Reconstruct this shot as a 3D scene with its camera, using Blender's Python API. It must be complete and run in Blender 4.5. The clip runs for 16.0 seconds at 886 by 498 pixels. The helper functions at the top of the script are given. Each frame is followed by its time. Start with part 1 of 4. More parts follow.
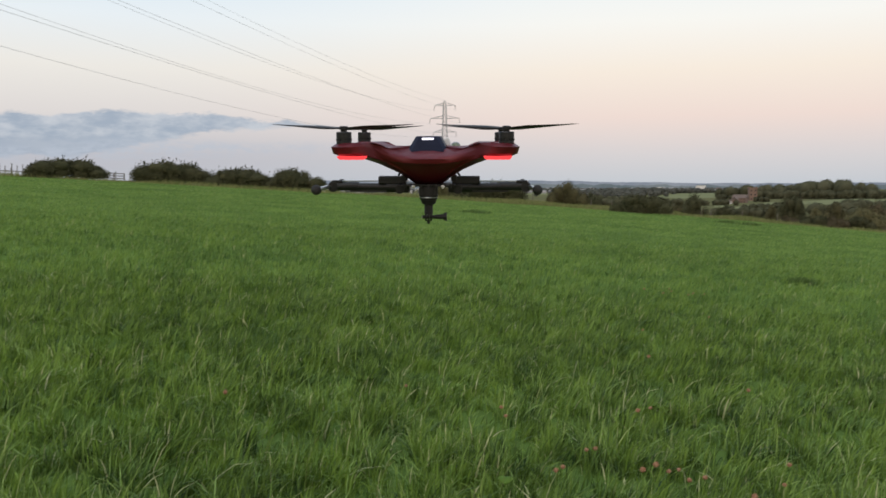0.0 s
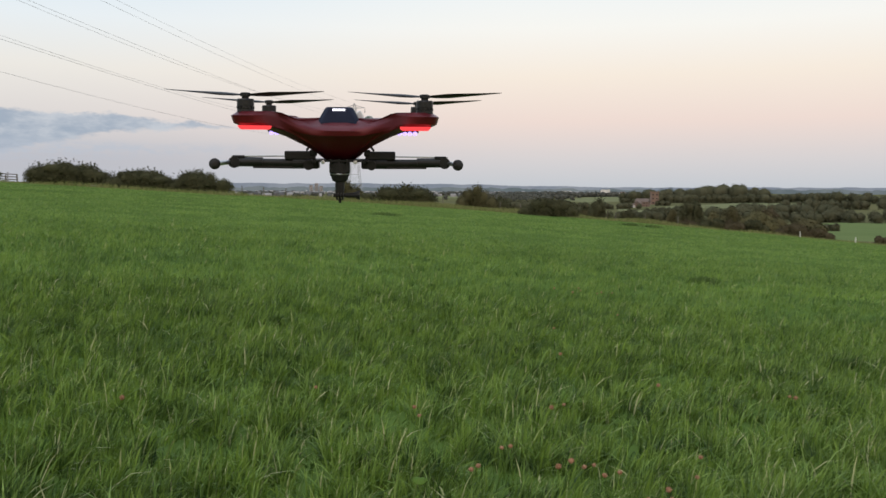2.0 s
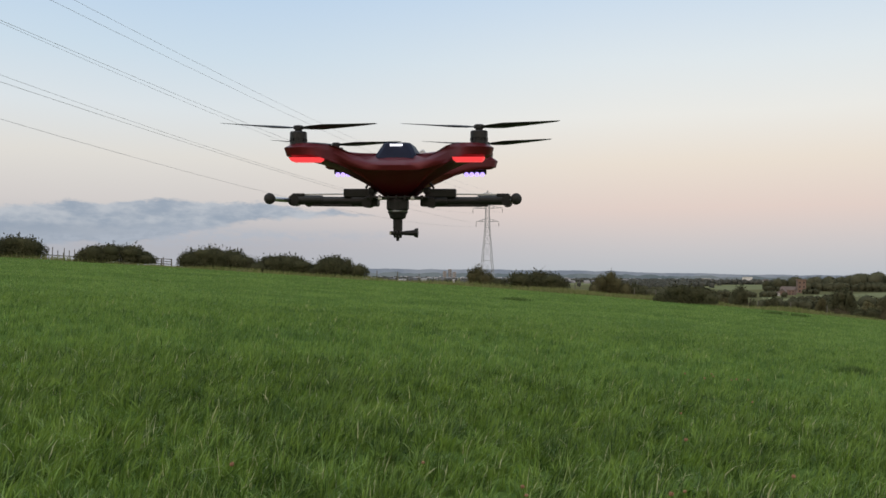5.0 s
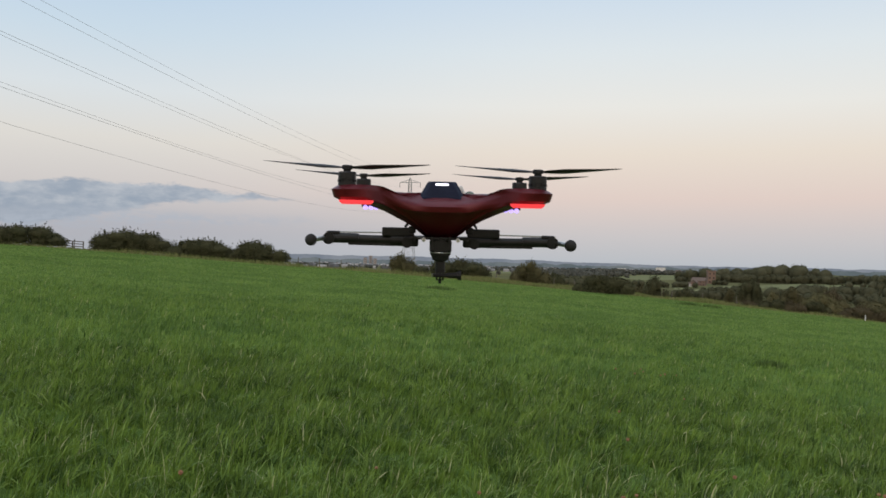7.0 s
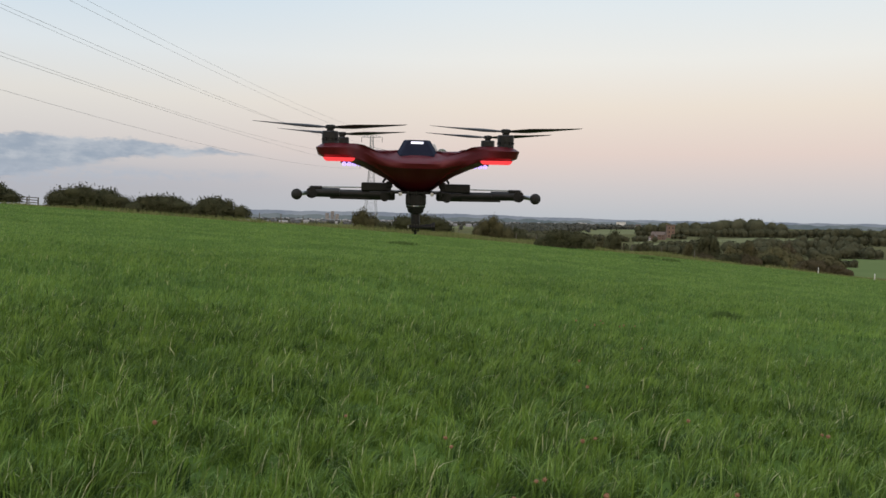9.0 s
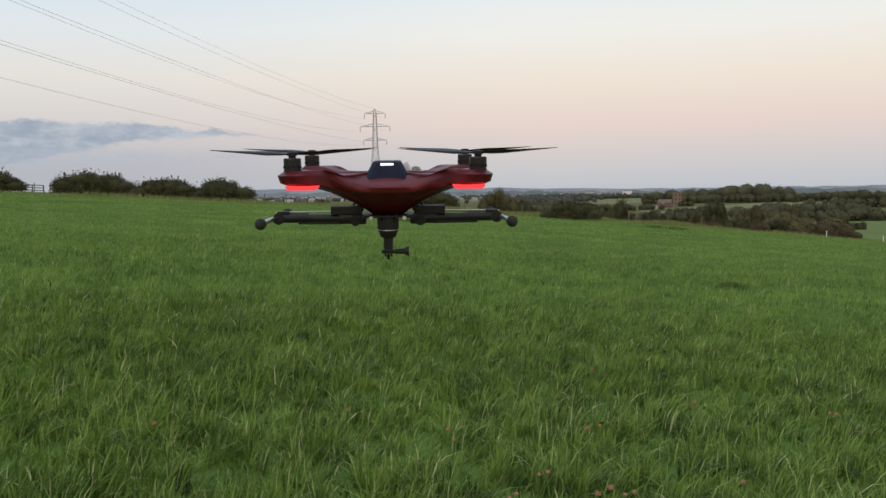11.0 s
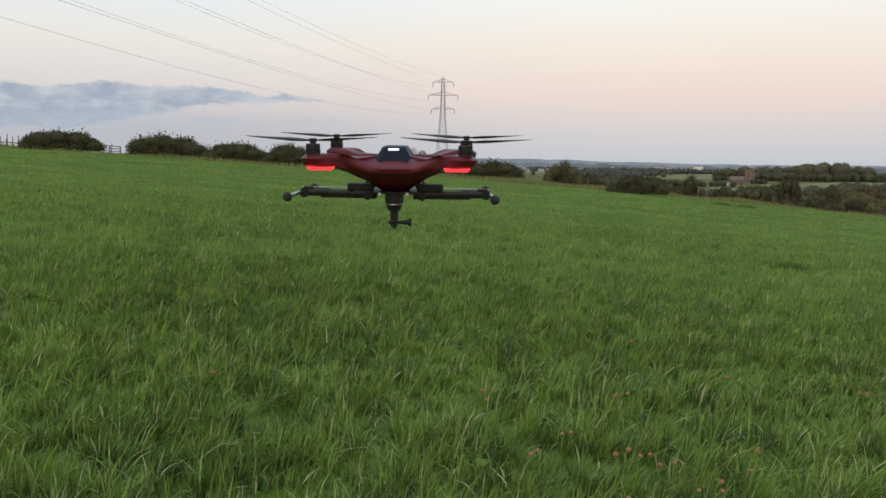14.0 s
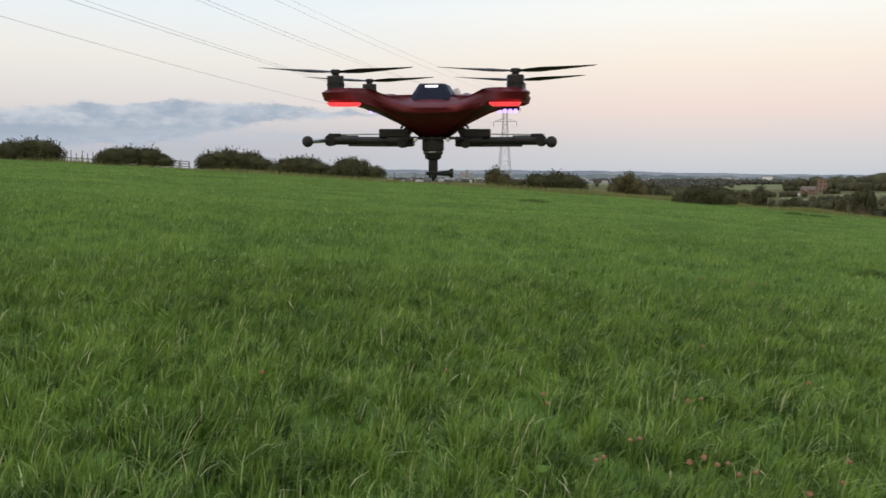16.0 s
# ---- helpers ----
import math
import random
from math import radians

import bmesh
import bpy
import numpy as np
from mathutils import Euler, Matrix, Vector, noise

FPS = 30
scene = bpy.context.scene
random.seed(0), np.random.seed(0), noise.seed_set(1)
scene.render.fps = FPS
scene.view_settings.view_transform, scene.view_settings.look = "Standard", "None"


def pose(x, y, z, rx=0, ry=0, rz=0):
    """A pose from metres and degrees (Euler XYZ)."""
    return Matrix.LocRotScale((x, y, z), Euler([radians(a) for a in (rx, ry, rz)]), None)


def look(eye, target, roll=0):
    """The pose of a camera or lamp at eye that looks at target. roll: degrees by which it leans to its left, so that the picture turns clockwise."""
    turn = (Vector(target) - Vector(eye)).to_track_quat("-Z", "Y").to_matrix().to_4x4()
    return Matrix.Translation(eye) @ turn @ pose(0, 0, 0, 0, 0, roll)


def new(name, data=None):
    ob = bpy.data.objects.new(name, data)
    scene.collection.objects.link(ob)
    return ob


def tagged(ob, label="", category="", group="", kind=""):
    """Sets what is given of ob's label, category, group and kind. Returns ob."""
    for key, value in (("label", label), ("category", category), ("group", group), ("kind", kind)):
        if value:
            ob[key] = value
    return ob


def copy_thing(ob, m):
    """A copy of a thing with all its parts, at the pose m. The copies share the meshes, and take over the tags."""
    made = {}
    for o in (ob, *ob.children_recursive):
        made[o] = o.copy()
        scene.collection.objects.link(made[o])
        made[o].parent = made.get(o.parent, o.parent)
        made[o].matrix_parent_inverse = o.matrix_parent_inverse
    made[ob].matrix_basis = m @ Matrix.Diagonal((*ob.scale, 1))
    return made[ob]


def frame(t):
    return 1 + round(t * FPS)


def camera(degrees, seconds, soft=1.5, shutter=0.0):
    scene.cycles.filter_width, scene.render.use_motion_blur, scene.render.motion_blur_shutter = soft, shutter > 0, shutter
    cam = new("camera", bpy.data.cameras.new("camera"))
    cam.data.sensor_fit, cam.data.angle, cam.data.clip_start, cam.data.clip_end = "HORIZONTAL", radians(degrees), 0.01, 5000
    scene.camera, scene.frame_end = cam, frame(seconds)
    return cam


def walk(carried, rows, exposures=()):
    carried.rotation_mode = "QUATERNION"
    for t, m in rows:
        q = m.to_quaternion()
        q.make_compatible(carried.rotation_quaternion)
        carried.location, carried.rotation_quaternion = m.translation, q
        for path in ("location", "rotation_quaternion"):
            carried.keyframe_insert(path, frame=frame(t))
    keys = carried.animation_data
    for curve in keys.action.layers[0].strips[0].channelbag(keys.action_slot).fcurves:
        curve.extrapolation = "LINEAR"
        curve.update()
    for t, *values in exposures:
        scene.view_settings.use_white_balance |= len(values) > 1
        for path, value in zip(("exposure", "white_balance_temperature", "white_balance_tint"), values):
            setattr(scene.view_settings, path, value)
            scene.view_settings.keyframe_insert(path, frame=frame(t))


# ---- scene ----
cam = camera(54.83, 16.0, soft=1.5, shutter=0.4)
ROWS = [
    (0.0, 0.000, -0.000, 1.450, 85.85, -0.00, 0.00),
    (0.5, -0.055, 0.002, 1.434, 86.86, -0.55, -2.61),
    (1.0, -0.078, 0.056, 1.403, 86.31, 0.03, -4.46),
    (1.5, -0.057, 0.063, 1.398, 86.16, 0.20, -7.49),
    (2.0, -0.005, 0.121, 1.400, 86.08, -0.23, -6.01),
    (2.5, 0.061, 0.139, 1.388, 86.49, 0.14, -3.43),
    (3.0, 0.120, 0.147, 1.391, 88.75, 0.49, -0.71),
    (3.5, 0.154, 0.158, 1.375, 89.04, 0.59, 1.07),
    (3.7, 0.157, 0.150, 1.357, 89.28, 0.82, 1.87),
    (5.8, 0.113, 0.239, 1.312, 93.83, -1.18, 2.52),
    (6.0, 0.106, 0.251, 1.336, 94.19, -2.00, 1.30),
    (6.5, -0.005, 0.266, 1.375, 91.75, -1.35, -1.30),
    (7.0, -0.087, 0.244, 1.410, 91.01, -1.35, -2.46),
    (7.5, -0.170, 0.178, 1.441, 90.28, -1.43, -4.09),
    (8.0, -0.211, 0.123, 1.421, 88.94, -0.56, -6.22),
    (8.5, -0.131, 0.076, 1.415, 88.57, -2.86, -4.97),
    (9.0, -0.116, 0.119, 1.404, 88.06, -1.15, -4.98),
    (11.5, -0.007, 0.193, 1.501, 86.22, 1.39, -3.89),
    (12.0, 0.050, 0.163, 1.467, 87.00, 1.26, -0.40),
    (12.5, 0.084, 0.040, 1.493, 86.77, 0.41, 1.17),
    (13.0, 0.074, -0.068, 1.513, 85.68, 0.45, 0.90),
    (13.5, 0.069, -0.124, 1.525, 85.17, -0.88, -0.69),
    (14.0, 0.068, -0.103, 1.515, 84.33, -0.85, -0.17),
    (14.5, 0.078, -0.065, 1.498, 83.48, -0.47, -0.31),
    (15.0, 0.092, -0.017, 1.458, 84.03, -0.36, 0.25),
    (15.5, 0.112, 0.061, 1.417, 84.63, -0.43, 1.82),
    (16.0, 0.098, 0.158, 1.385, 85.15, -0.31, 4.00),
]
walk(cam, [(t, pose(x, y, z, rx, ry, rz)) for t, x, y, z, rx, ry, rz in ROWS],
     exposures=[(0.0, 0.18), (1.5, 0.17), (3.0, 0.18), (3.5, 0.13), (6.0, -0.03), (7.0, -0.03), (9.0, 0.02), (11.5, 0.08), (12.5, 0.12), (13.5, 0.17), (14.0, 0.16), (14.5, 0.25), (16.0, 0.22)])

# ---- light: dusk, the sun just set behind the camera, an open sky ----
SKY_STRENGTH = 1.0
world = bpy.data.worlds.new("dusk_sky")
scene.world = world
world.use_nodes = True
wt = world.node_tree
wt.nodes.clear()


def lin(r, g, b):
    return tuple(((c / 255) / 12.92 if c / 255 <= 0.04045 else ((c / 255 + 0.055) / 1.055) ** 2.4) for c in (r, g, b)) + (1.0,)


class Net:
    """Short hand for adding nodes to a tree."""

    def __init__(self, tree):
        self.t = tree

    def n(self, kind, **kw):
        node = self.t.nodes.new(kind)
        for k, v in kw.items():
            if k == "op":
                node.operation = v
            elif k == "blend":
                node.data_type, node.blend_type = "RGBA", v
            elif k == "interp":
                node.interpolation_type = v
        return node

    def put(self, a, sock):
        if hasattr(a, "is_linked"):
            self.t.links.new(a, sock)
        else:
            sock.default_value = a

    def m(self, op, a, b=0.0, c=0.0, clamp=False):
        node = self.n("ShaderNodeMath", op=op)
        node.use_clamp = clamp
        for v, s in zip((a, b, c), node.inputs):
            self.put(v, s)
        return node.outputs[0]

    def step(self, v, lo, hi, a=0.0, b=1.0):
        node = self.n("ShaderNodeMapRange", interp="SMOOTHSTEP")
        for x, s in zip((v, lo, hi, a, b), ("Value", "From Min", "From Max", "To Min", "To Max")):
            self.put(x, node.inputs[s])
        return node.outputs[0]

    def mix(self, f, a, b, blend="MIX"):
        node = self.n("ShaderNodeMix", blend=blend)
        self.put(f, node.inputs[0]), self.put(a, node.inputs[6]), self.put(b, node.inputs[7])
        return node.outputs[2]

    def ramp(self, v, stops):
        node = self.n("ShaderNodeValToRGB")
        e = node.color_ramp.elements
        while len(e) < len(stops):
            e.new(0.5)
        for s, (p, c) in zip(e, stops):
            s.position, s.color = p, c
        self.put(v, node.inputs[0])
        return node.outputs[0]

    def noise(self, vec, scale, detail=3.0, rough=0.55, w=0.0):
        node = self.n("ShaderNodeTexNoise")
        self.put(vec, node.inputs["Vector"]) if vec is not None else None
        node.inputs["Scale"].default_value, node.inputs["Detail"].default_value, node.inputs["Roughness"].default_value = scale, detail, rough
        return node.outputs[0]


W = Net(wt)
coord = W.n("ShaderNodeTexCoord").outputs["Generated"]
sep = W.n("ShaderNodeSeparateXYZ")
W.put(coord, sep.inputs[0])
elev = W.m("MULTIPLY", W.m("ARCSINE", sep.outputs[2]), 180 / math.pi)
azim = W.m("MULTIPLY", W.m("ARCTAN2", sep.outputs[0], sep.outputs[1]), 180 / math.pi)
up01 = W.m("DIVIDE", elev, 90.0, clamp=True)
cool = W.ramp(up01, [(p / 90, lin(*c)) for p, c in (
    (0, (176, 180, 188)), (2, (180, 180, 187)), (4.5, (210, 205, 203)), (7.5, (224, 221, 215)), (10.5, (220, 227, 231)),
    (14, (204, 221, 234)), (19, (184, 209, 235)), (35, (196, 214, 236)), (90, (214, 226, 240)))])
warm = W.ramp(up01, [(p / 90, lin(*c)) for p, c in (
    (0, (184, 190, 197)), (2, (203, 199, 200)), (4.5, (226, 208, 200)), (7.5, (234, 223, 210)), (10.5, (235, 234, 229)),
    (14, (224, 232, 236)), (19, (200, 219, 238)), (35, (200, 216, 237)), (90, (214, 226, 240)))])
sky = W.mix(W.step(azim, -22.0, 14.0), cool, warm)
# the glow that the sunken sun leaves behind the camera
behind = W.m("MULTIPLY", W.step(sep.outputs[1], 0.25, -0.9), W.step(elev, 55.0, 2.0))
sky = W.mix(behind, sky, (1.25, 1.02, 0.82, 1.0))
# low cloud bank: upper and lower edge of each layer, in degrees of elevation by bearing
flat = W.n("ShaderNodeCombineXYZ")
W.put(W.m("MULTIPLY", azim, 0.16), flat.inputs[0]), W.put(W.m("MULTIPLY", elev, 0.42), flat.inputs[1])
puff = W.noise(flat.outputs[0], 2.2, 6.0, 0.6)
wisp = W.noise(flat.outputs[0], 6.0, 5.0, 0.65)
bear01 = W.m("DIVIDE", W.m("ADD", azim, 60.0), 60.0, clamp=True)


def edge_line(points):
    return W.m("MULTIPLY", W.ramp(bear01, [((a + 60) / 60, (e / 10, e / 10, e / 10, 1)) for a, e in points]), 10.0)


def cloud_layer(under, top, low, soft_top, soft_low, share, tint):
    lift = W.m("ADD", elev, W.m("ADD", W.m("MULTIPLY", W.m("SUBTRACT", puff, 0.5), 1.2), W.m("MULTIPLY", W.m("SUBTRACT", wisp, 0.5), 0.5)))
    t, b = edge_line(top), edge_line(low)
    body = W.m("MULTIPLY", W.step(W.m("SUBTRACT", t, lift), -soft_top, soft_top), W.step(W.m("SUBTRACT", lift, b), -soft_low, soft_low))
    return W.mix(W.m("MULTIPLY", body, share), under, tint)


TOP_LINE = ((-60, 2.0), (-45, 3.6), (-34, 3.9), (-26.5, 4.3), (-22.8, 4.6), (-18, 4.75), (-14.8, 4.65), (-12, 4.3), (-8, 4.05), (-5.5, 3.8))
LOW_LINE = ((-60, 3.0), (-45, 2.3), (-30, 1.75), (-26.5, 1.8), (-22.3, 2.0), (-18.7, 2.85), (-15.5, 3.45), (-12, 3.9), (-8, 3.98), (-5.5, 4.3))
VEIL_TOP = ((-60, 1.5), (-30, 2.2), (-20, 3.0), (-11, 2.75), (-7, 2.8), (-5, 2.4))
VEIL_LOW = ((-60, 2.5), (-30, 1.6), (-20, 1.9), (-11, 2.3), (-7, 2.6), (-5, 2.8))
slate = W.mix(W.step(puff, 0.36, 0.66), lin(151, 164, 180), lin(186, 192, 200))
slate = W.mix(W.step(elev, 3.4, 2.4, 0.0, 0.75), slate, lin(152, 163, 178))
sky = cloud_layer(sky, TOP_LINE, LOW_LINE, 0.14, 0.16, 0.95, slate)
sky = cloud_layer(sky, VEIL_TOP, VEIL_LOW, 0.35, 0.5, W.step(wisp, 0.35, 0.62, 0.15, 0.7), lin(176, 184, 196))
bg = W.n("ShaderNodeBackground")
W.put(sky, bg.inputs[0])
bg.inputs[1].default_value = SKY_STRENGTH
W.put(bg.outputs[0], W.n("ShaderNodeOutputWorld").inputs[0])

sun = new("sun", bpy.data.lights.new("sun", "SUN"))
sun.data.energy, sun.data.angle, sun.data.color = 0.6, radians(40), (1.0, 0.86, 0.7)
sun.matrix_world = look((-50, -60, 90), (0, 0, 0))


# ---- materials ----
def material(name, base, rough=0.6, metal=0.0, second=None, scale=6.0, scale2=60.0, bump=0.0, spec=0.5, emit=None, power=0.0, alpha_glass=False, translucent=0.0, island=0.0, coat=0.0):
    """A principled material whose colour varies at two scales, and by mesh island or object."""
    mat = bpy.data.materials.new(name)
    mat.use_nodes = True
    N = Net(mat.node_tree)
    p = mat.node_tree.nodes["Principled BSDF"]
    obj = N.n("ShaderNodeTexCoord").outputs["Object"]
    a, b = (*base, 1.0), (*(second or [c * 0.72 for c in base]), 1.0)
    n1, n2 = N.noise(obj, scale, 4.0), N.noise(obj, scale2, 3.0)
    f = N.m("ADD", N.m("MULTIPLY", n1, 0.65), N.m("MULTIPLY", n2, 0.35))
    if island:
        g = N.n("ShaderNodeNewGeometry").outputs["Random Per Island"]
        f = N.m("ADD", N.m("MULTIPLY", f, 1 - island), N.m("MULTIPLY", g, island))
    f = N.step(f, 0.28, 0.72)
    N.put(N.mix(f, a, b), p.inputs["Base Color"])
    N.put(N.m("ADD", rough - 0.06, N.m("MULTIPLY", n2, 0.12)), p.inputs["Roughness"])
    p.inputs["Metallic"].default_value, p.inputs["Specular IOR Level"].default_value = metal, spec
    p.inputs["Coat Weight"].default_value, p.inputs["Coat Roughness"].default_value = coat, 0.25
    if bump:
        bn = N.n("ShaderNodeBump")
        bn.inputs["Strength"].default_value, bn.inputs["Distance"].default_value = bump, 0.01
        N.put(n2, bn.inputs["Height"]), N.put(bn.outputs[0], p.inputs["Normal"])
    if emit:
        p.inputs["Emission Color"].default_value, p.inputs["Emission Strength"].default_value = (*emit, 1.0), power
    if alpha_glass:
        p.inputs["Transmission Weight"].default_value, p.inputs["IOR"].default_value = 0.85, 1.45
    if translucent:
        tr = N.n("ShaderNodeBsdfTranslucent")
        N.put(N.mix(f, a, b), tr.inputs[0])
        ms = N.n("ShaderNodeMixShader")
        ms.inputs[0].default_value = translucent
        N.put(p.outputs[0], ms.inputs[1]), N.put(tr.outputs[0], ms.inputs[2])
        N.put(ms.outputs[0], mat.node_tree.nodes["Material Output"].inputs[0])
    return mat


def grass_material(name, dark, light, dry, patch=0.55, dry_share=0.035, sizes=(0.22, 1.1, 5.0), shares=(0.35, 0.4, 0.25)):
    """Blades: light and dark patches over the field, each blade its own tint, a few dry ones."""
    mat = bpy.data.materials.new(name)
    mat.use_nodes = True
    N = Net(mat.node_tree)
    p = mat.node_tree.nodes["Principled BSDF"]
    obj = N.n("ShaderNodeTexCoord").outputs["Object"]
    rnd = N.n("ShaderNodeNewGeometry").outputs["Random Per Island"]
    big, mid_, fine = N.noise(obj, sizes[0], 3.0), N.noise(obj, sizes[1], 3.0), N.noise(obj, sizes[2], 2.0)
    f = N.m("ADD", N.m("ADD", N.m("MULTIPLY", big, shares[0]), N.m("MULTIPLY", mid_, shares[1])), N.m("MULTIPLY", fine, shares[2]))
    f = N.m("ADD", N.m("MULTIPLY", N.step(f, 0.40, 0.60), patch), N.m("MULTIPLY", rnd, 1 - patch))
    col = N.mix(f, (*dark, 1), (*light, 1))
    col = N.mix(N.step(rnd, 1.0 - dry_share, 1.0 - dry_share * 0.3, 0.0, 0.8), col, (*dry, 1))
    N.put(col, p.inputs["Base Color"])
    p.inputs["Roughness"].default_value, p.inputs["Specular IOR Level"].default_value = 0.5, 0.3
    tr = N.n("ShaderNodeBsdfTranslucent")
    N.put(col, tr.inputs[0])
    ms = N.n("ShaderNodeMixShader")
    ms.inputs[0].default_value = 0.3
    N.put(p.outputs[0], ms.inputs[1]), N.put(tr.outputs[0], ms.inputs[2])
    N.put(ms.outputs[0], mat.node_tree.nodes["Material Output"].inputs[0])
    return mat


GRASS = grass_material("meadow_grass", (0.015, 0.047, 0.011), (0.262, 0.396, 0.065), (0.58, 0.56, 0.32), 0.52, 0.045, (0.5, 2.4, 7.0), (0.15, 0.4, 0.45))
GRASS_MID = grass_material("field_tufts", (0.046, 0.104, 0.023), (0.258, 0.386, 0.077), (0.46, 0.46, 0.22), 0.62, 0.025, (0.3, 1.6, 5.0), (0.25, 0.4, 0.35))
GRASS_TIP = grass_material("long_blades", (0.13, 0.24, 0.05), (0.34, 0.47, 0.12), (0.60, 0.56, 0.34), 0.3, 0.10)
# far blades: darks lifted and greyed, the field's haze mixed into the tint
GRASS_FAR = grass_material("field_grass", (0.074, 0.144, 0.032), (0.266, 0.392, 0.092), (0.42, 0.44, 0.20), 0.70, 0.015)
TURF = material("turf", (0.082, 0.140, 0.034), 0.9, second=(0.120, 0.190, 0.046), scale=0.15, scale2=3.0, bump=0.6, spec=0.0)
LAND = material("far_fields", (0.150, 0.145, 0.070), 0.95, second=(0.112, 0.116, 0.060), scale=0.006, scale2=0.05, spec=0.0)
STRAW = material("dry_grass", (0.27, 0.26, 0.12), 0.8, second=(0.15, 0.19, 0.06), scale=0.5, scale2=9.0, island=0.5, spec=0.0, translucent=0.25)
HEDGE = material("hedge_leaves", (0.069, 0.073, 0.040), 0.85, second=(0.100, 0.100, 0.055), scale=0.35, scale2=2.0, island=0.3, spec=0.0, translucent=0.15)
OLIVE = material("olive_leaves", (0.091, 0.086, 0.044), 0.85, second=(0.123, 0.112, 0.059), scale=0.35, scale2=2.0, island=0.3, spec=0.0, translucent=0.15)
PALE_OLIVE = material("willow_leaves", (0.120, 0.114, 0.056), 0.85, second=(0.156, 0.144, 0.075), scale=0.35, scale2=2.0, island=0.3, spec=0.0, translucent=0.15)
RUSSET = material("russet_leaves", (0.094, 0.080, 0.047), 0.85, second=(0.125, 0.105, 0.065), scale=0.35, scale2=2.0, island=0.3, spec=0.0, translucent=0.15)
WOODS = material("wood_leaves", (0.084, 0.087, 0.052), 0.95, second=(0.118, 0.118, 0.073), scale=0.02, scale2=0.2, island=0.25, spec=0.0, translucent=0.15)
# the wood leaves again, paled and greyed to put distance haze in their colour
WOODS_HAZED = material("hazed_wood_leaves", (0.109, 0.113, 0.096), 0.95, second=(0.139, 0.143, 0.123), scale=0.02, scale2=0.2, island=0.25, spec=0.0, translucent=0.15)
BARK = material("bark", (0.09, 0.07, 0.05), 0.9, scale=3.0, scale2=20.0, bump=0.5)
POST = material("weathered_post", (0.15, 0.13, 0.105), 0.9, scale=2.0, scale2=25.0, bump=0.5)
STEEL = material("galvanised_steel", (0.42, 0.43, 0.44), 0.65, 0.3, scale=0.3, scale2=4.0)
WIRE = material("aluminium_wire", (0.46, 0.46, 0.47), 0.7, 0.2, scale=0.1, scale2=3.0)
CERAMIC = material("insulator", (0.16, 0.13, 0.12), 0.3, scale=1.0, scale2=9.0)
RED = material("red_metallic_paint", (0.125, 0.005, 0.012), 0.46, 0.35, second=(0.098, 0.0035, 0.009), scale=14.0, scale2=260.0, bump=0.02, coat=0.15)
BLACK = material("black_plastic", (0.010, 0.010, 0.011), 0.5, second=(0.016, 0.016, 0.017), scale=25.0, scale2=300.0, bump=0.04, spec=0.3)
CARBON = material("carbon_tube", (0.011, 0.012, 0.012), 0.45, second=(0.02, 0.021, 0.022), scale=60.0, scale2=420.0, bump=0.05, spec=0.3)
RUBBER = material("black_rubber", (0.012, 0.012, 0.012), 0.8, second=(0.022, 0.022, 0.022), scale=30.0, scale2=300.0, bump=0.1)
MOTOR = material("dark_motor_metal", (0.035, 0.035, 0.038), 0.4, 0.7, scale=30.0, scale2=250.0)
SILVER = material("bright_metal", (0.62, 0.62, 0.62), 0.3, 1.0, scale=30.0, scale2=250.0)
SMOKE = material("smoked_blue_plastic", (0.007, 0.009, 0.024), 0.5, second=(0.013, 0.017, 0.038), scale=20.0, scale2=200.0, spec=0.12)
CLEAR = material("clear_plastic", (0.8, 0.8, 0.82), 0.1, scale=20.0, scale2=200.0, alpha_glass=True)
WHITE = material("white_silicone", (0.75, 0.75, 0.75), 0.5, scale=40.0, scale2=300.0)
LED_RED = material("red_light_strip", (0.5, 0.02, 0.02), 0.4, emit=(0.95, 0.060, 0.070), power=1.0)
LED_WHITE = material("white_light", (0.8, 0.8, 0.9), 0.4, emit=(0.92, 0.9, 1.0), power=1.6)
LED_VIOLET = material("violet_light", (0.6, 0.6, 0.9), 0.4, emit=(0.50, 0.36, 1.0), power=1.5)
BRICK = material("red_brown_brick", (0.225, 0.145, 0.108), 0.9, second=(0.175, 0.120, 0.095), scale=0.3, scale2=3.0)
ROOF = material("brown_roof_tiles", (0.165, 0.125, 0.105), 0.9, scale=0.3, scale2=3.0)
PALE = material("pale_render", (0.78, 0.77, 0.75), 0.9, scale=0.3, scale2=3.0)
CONCRETE = material("grey_concrete", (0.40, 0.37, 0.36), 0.9, scale=0.3, scale2=3.0, spec=0.1)
DARKPANE = material("window_glass", (0.03, 0.035, 0.04), 0.15, scale=1.0, scale2=5.0)
CLOVER = material("clover_head", (0.30, 0.13, 0.07), 0.85, second=(0.42, 0.27, 0.17), scale=40.0, scale2=300.0, island=0.4)
DOCK = material("broad_leaf", (0.10, 0.19, 0.03), 0.7, second=(0.16, 0.26, 0.05), scale=9.0, scale2=70.0, spec=0.15, translucent=0.25)


# ---- mesh helpers ----
def mesh_ob(name, bm, mat, smooth=False):
    me = bpy.data.meshes.new(name)
    bmesh.ops.recalc_face_normals(bm, faces=bm.faces)
    bm.to_mesh(me)
    bm.free()
    me.materials.append(mat)
    if smooth:
        for f in me.polygons:
            f.use_smooth = True
    return new(name, me)


def part(name, bm, mat, parent, label="", smooth=False):
    ob = mesh_ob(name, bm, mat, smooth)
    ob.parent = parent
    return tagged(ob, label=label)


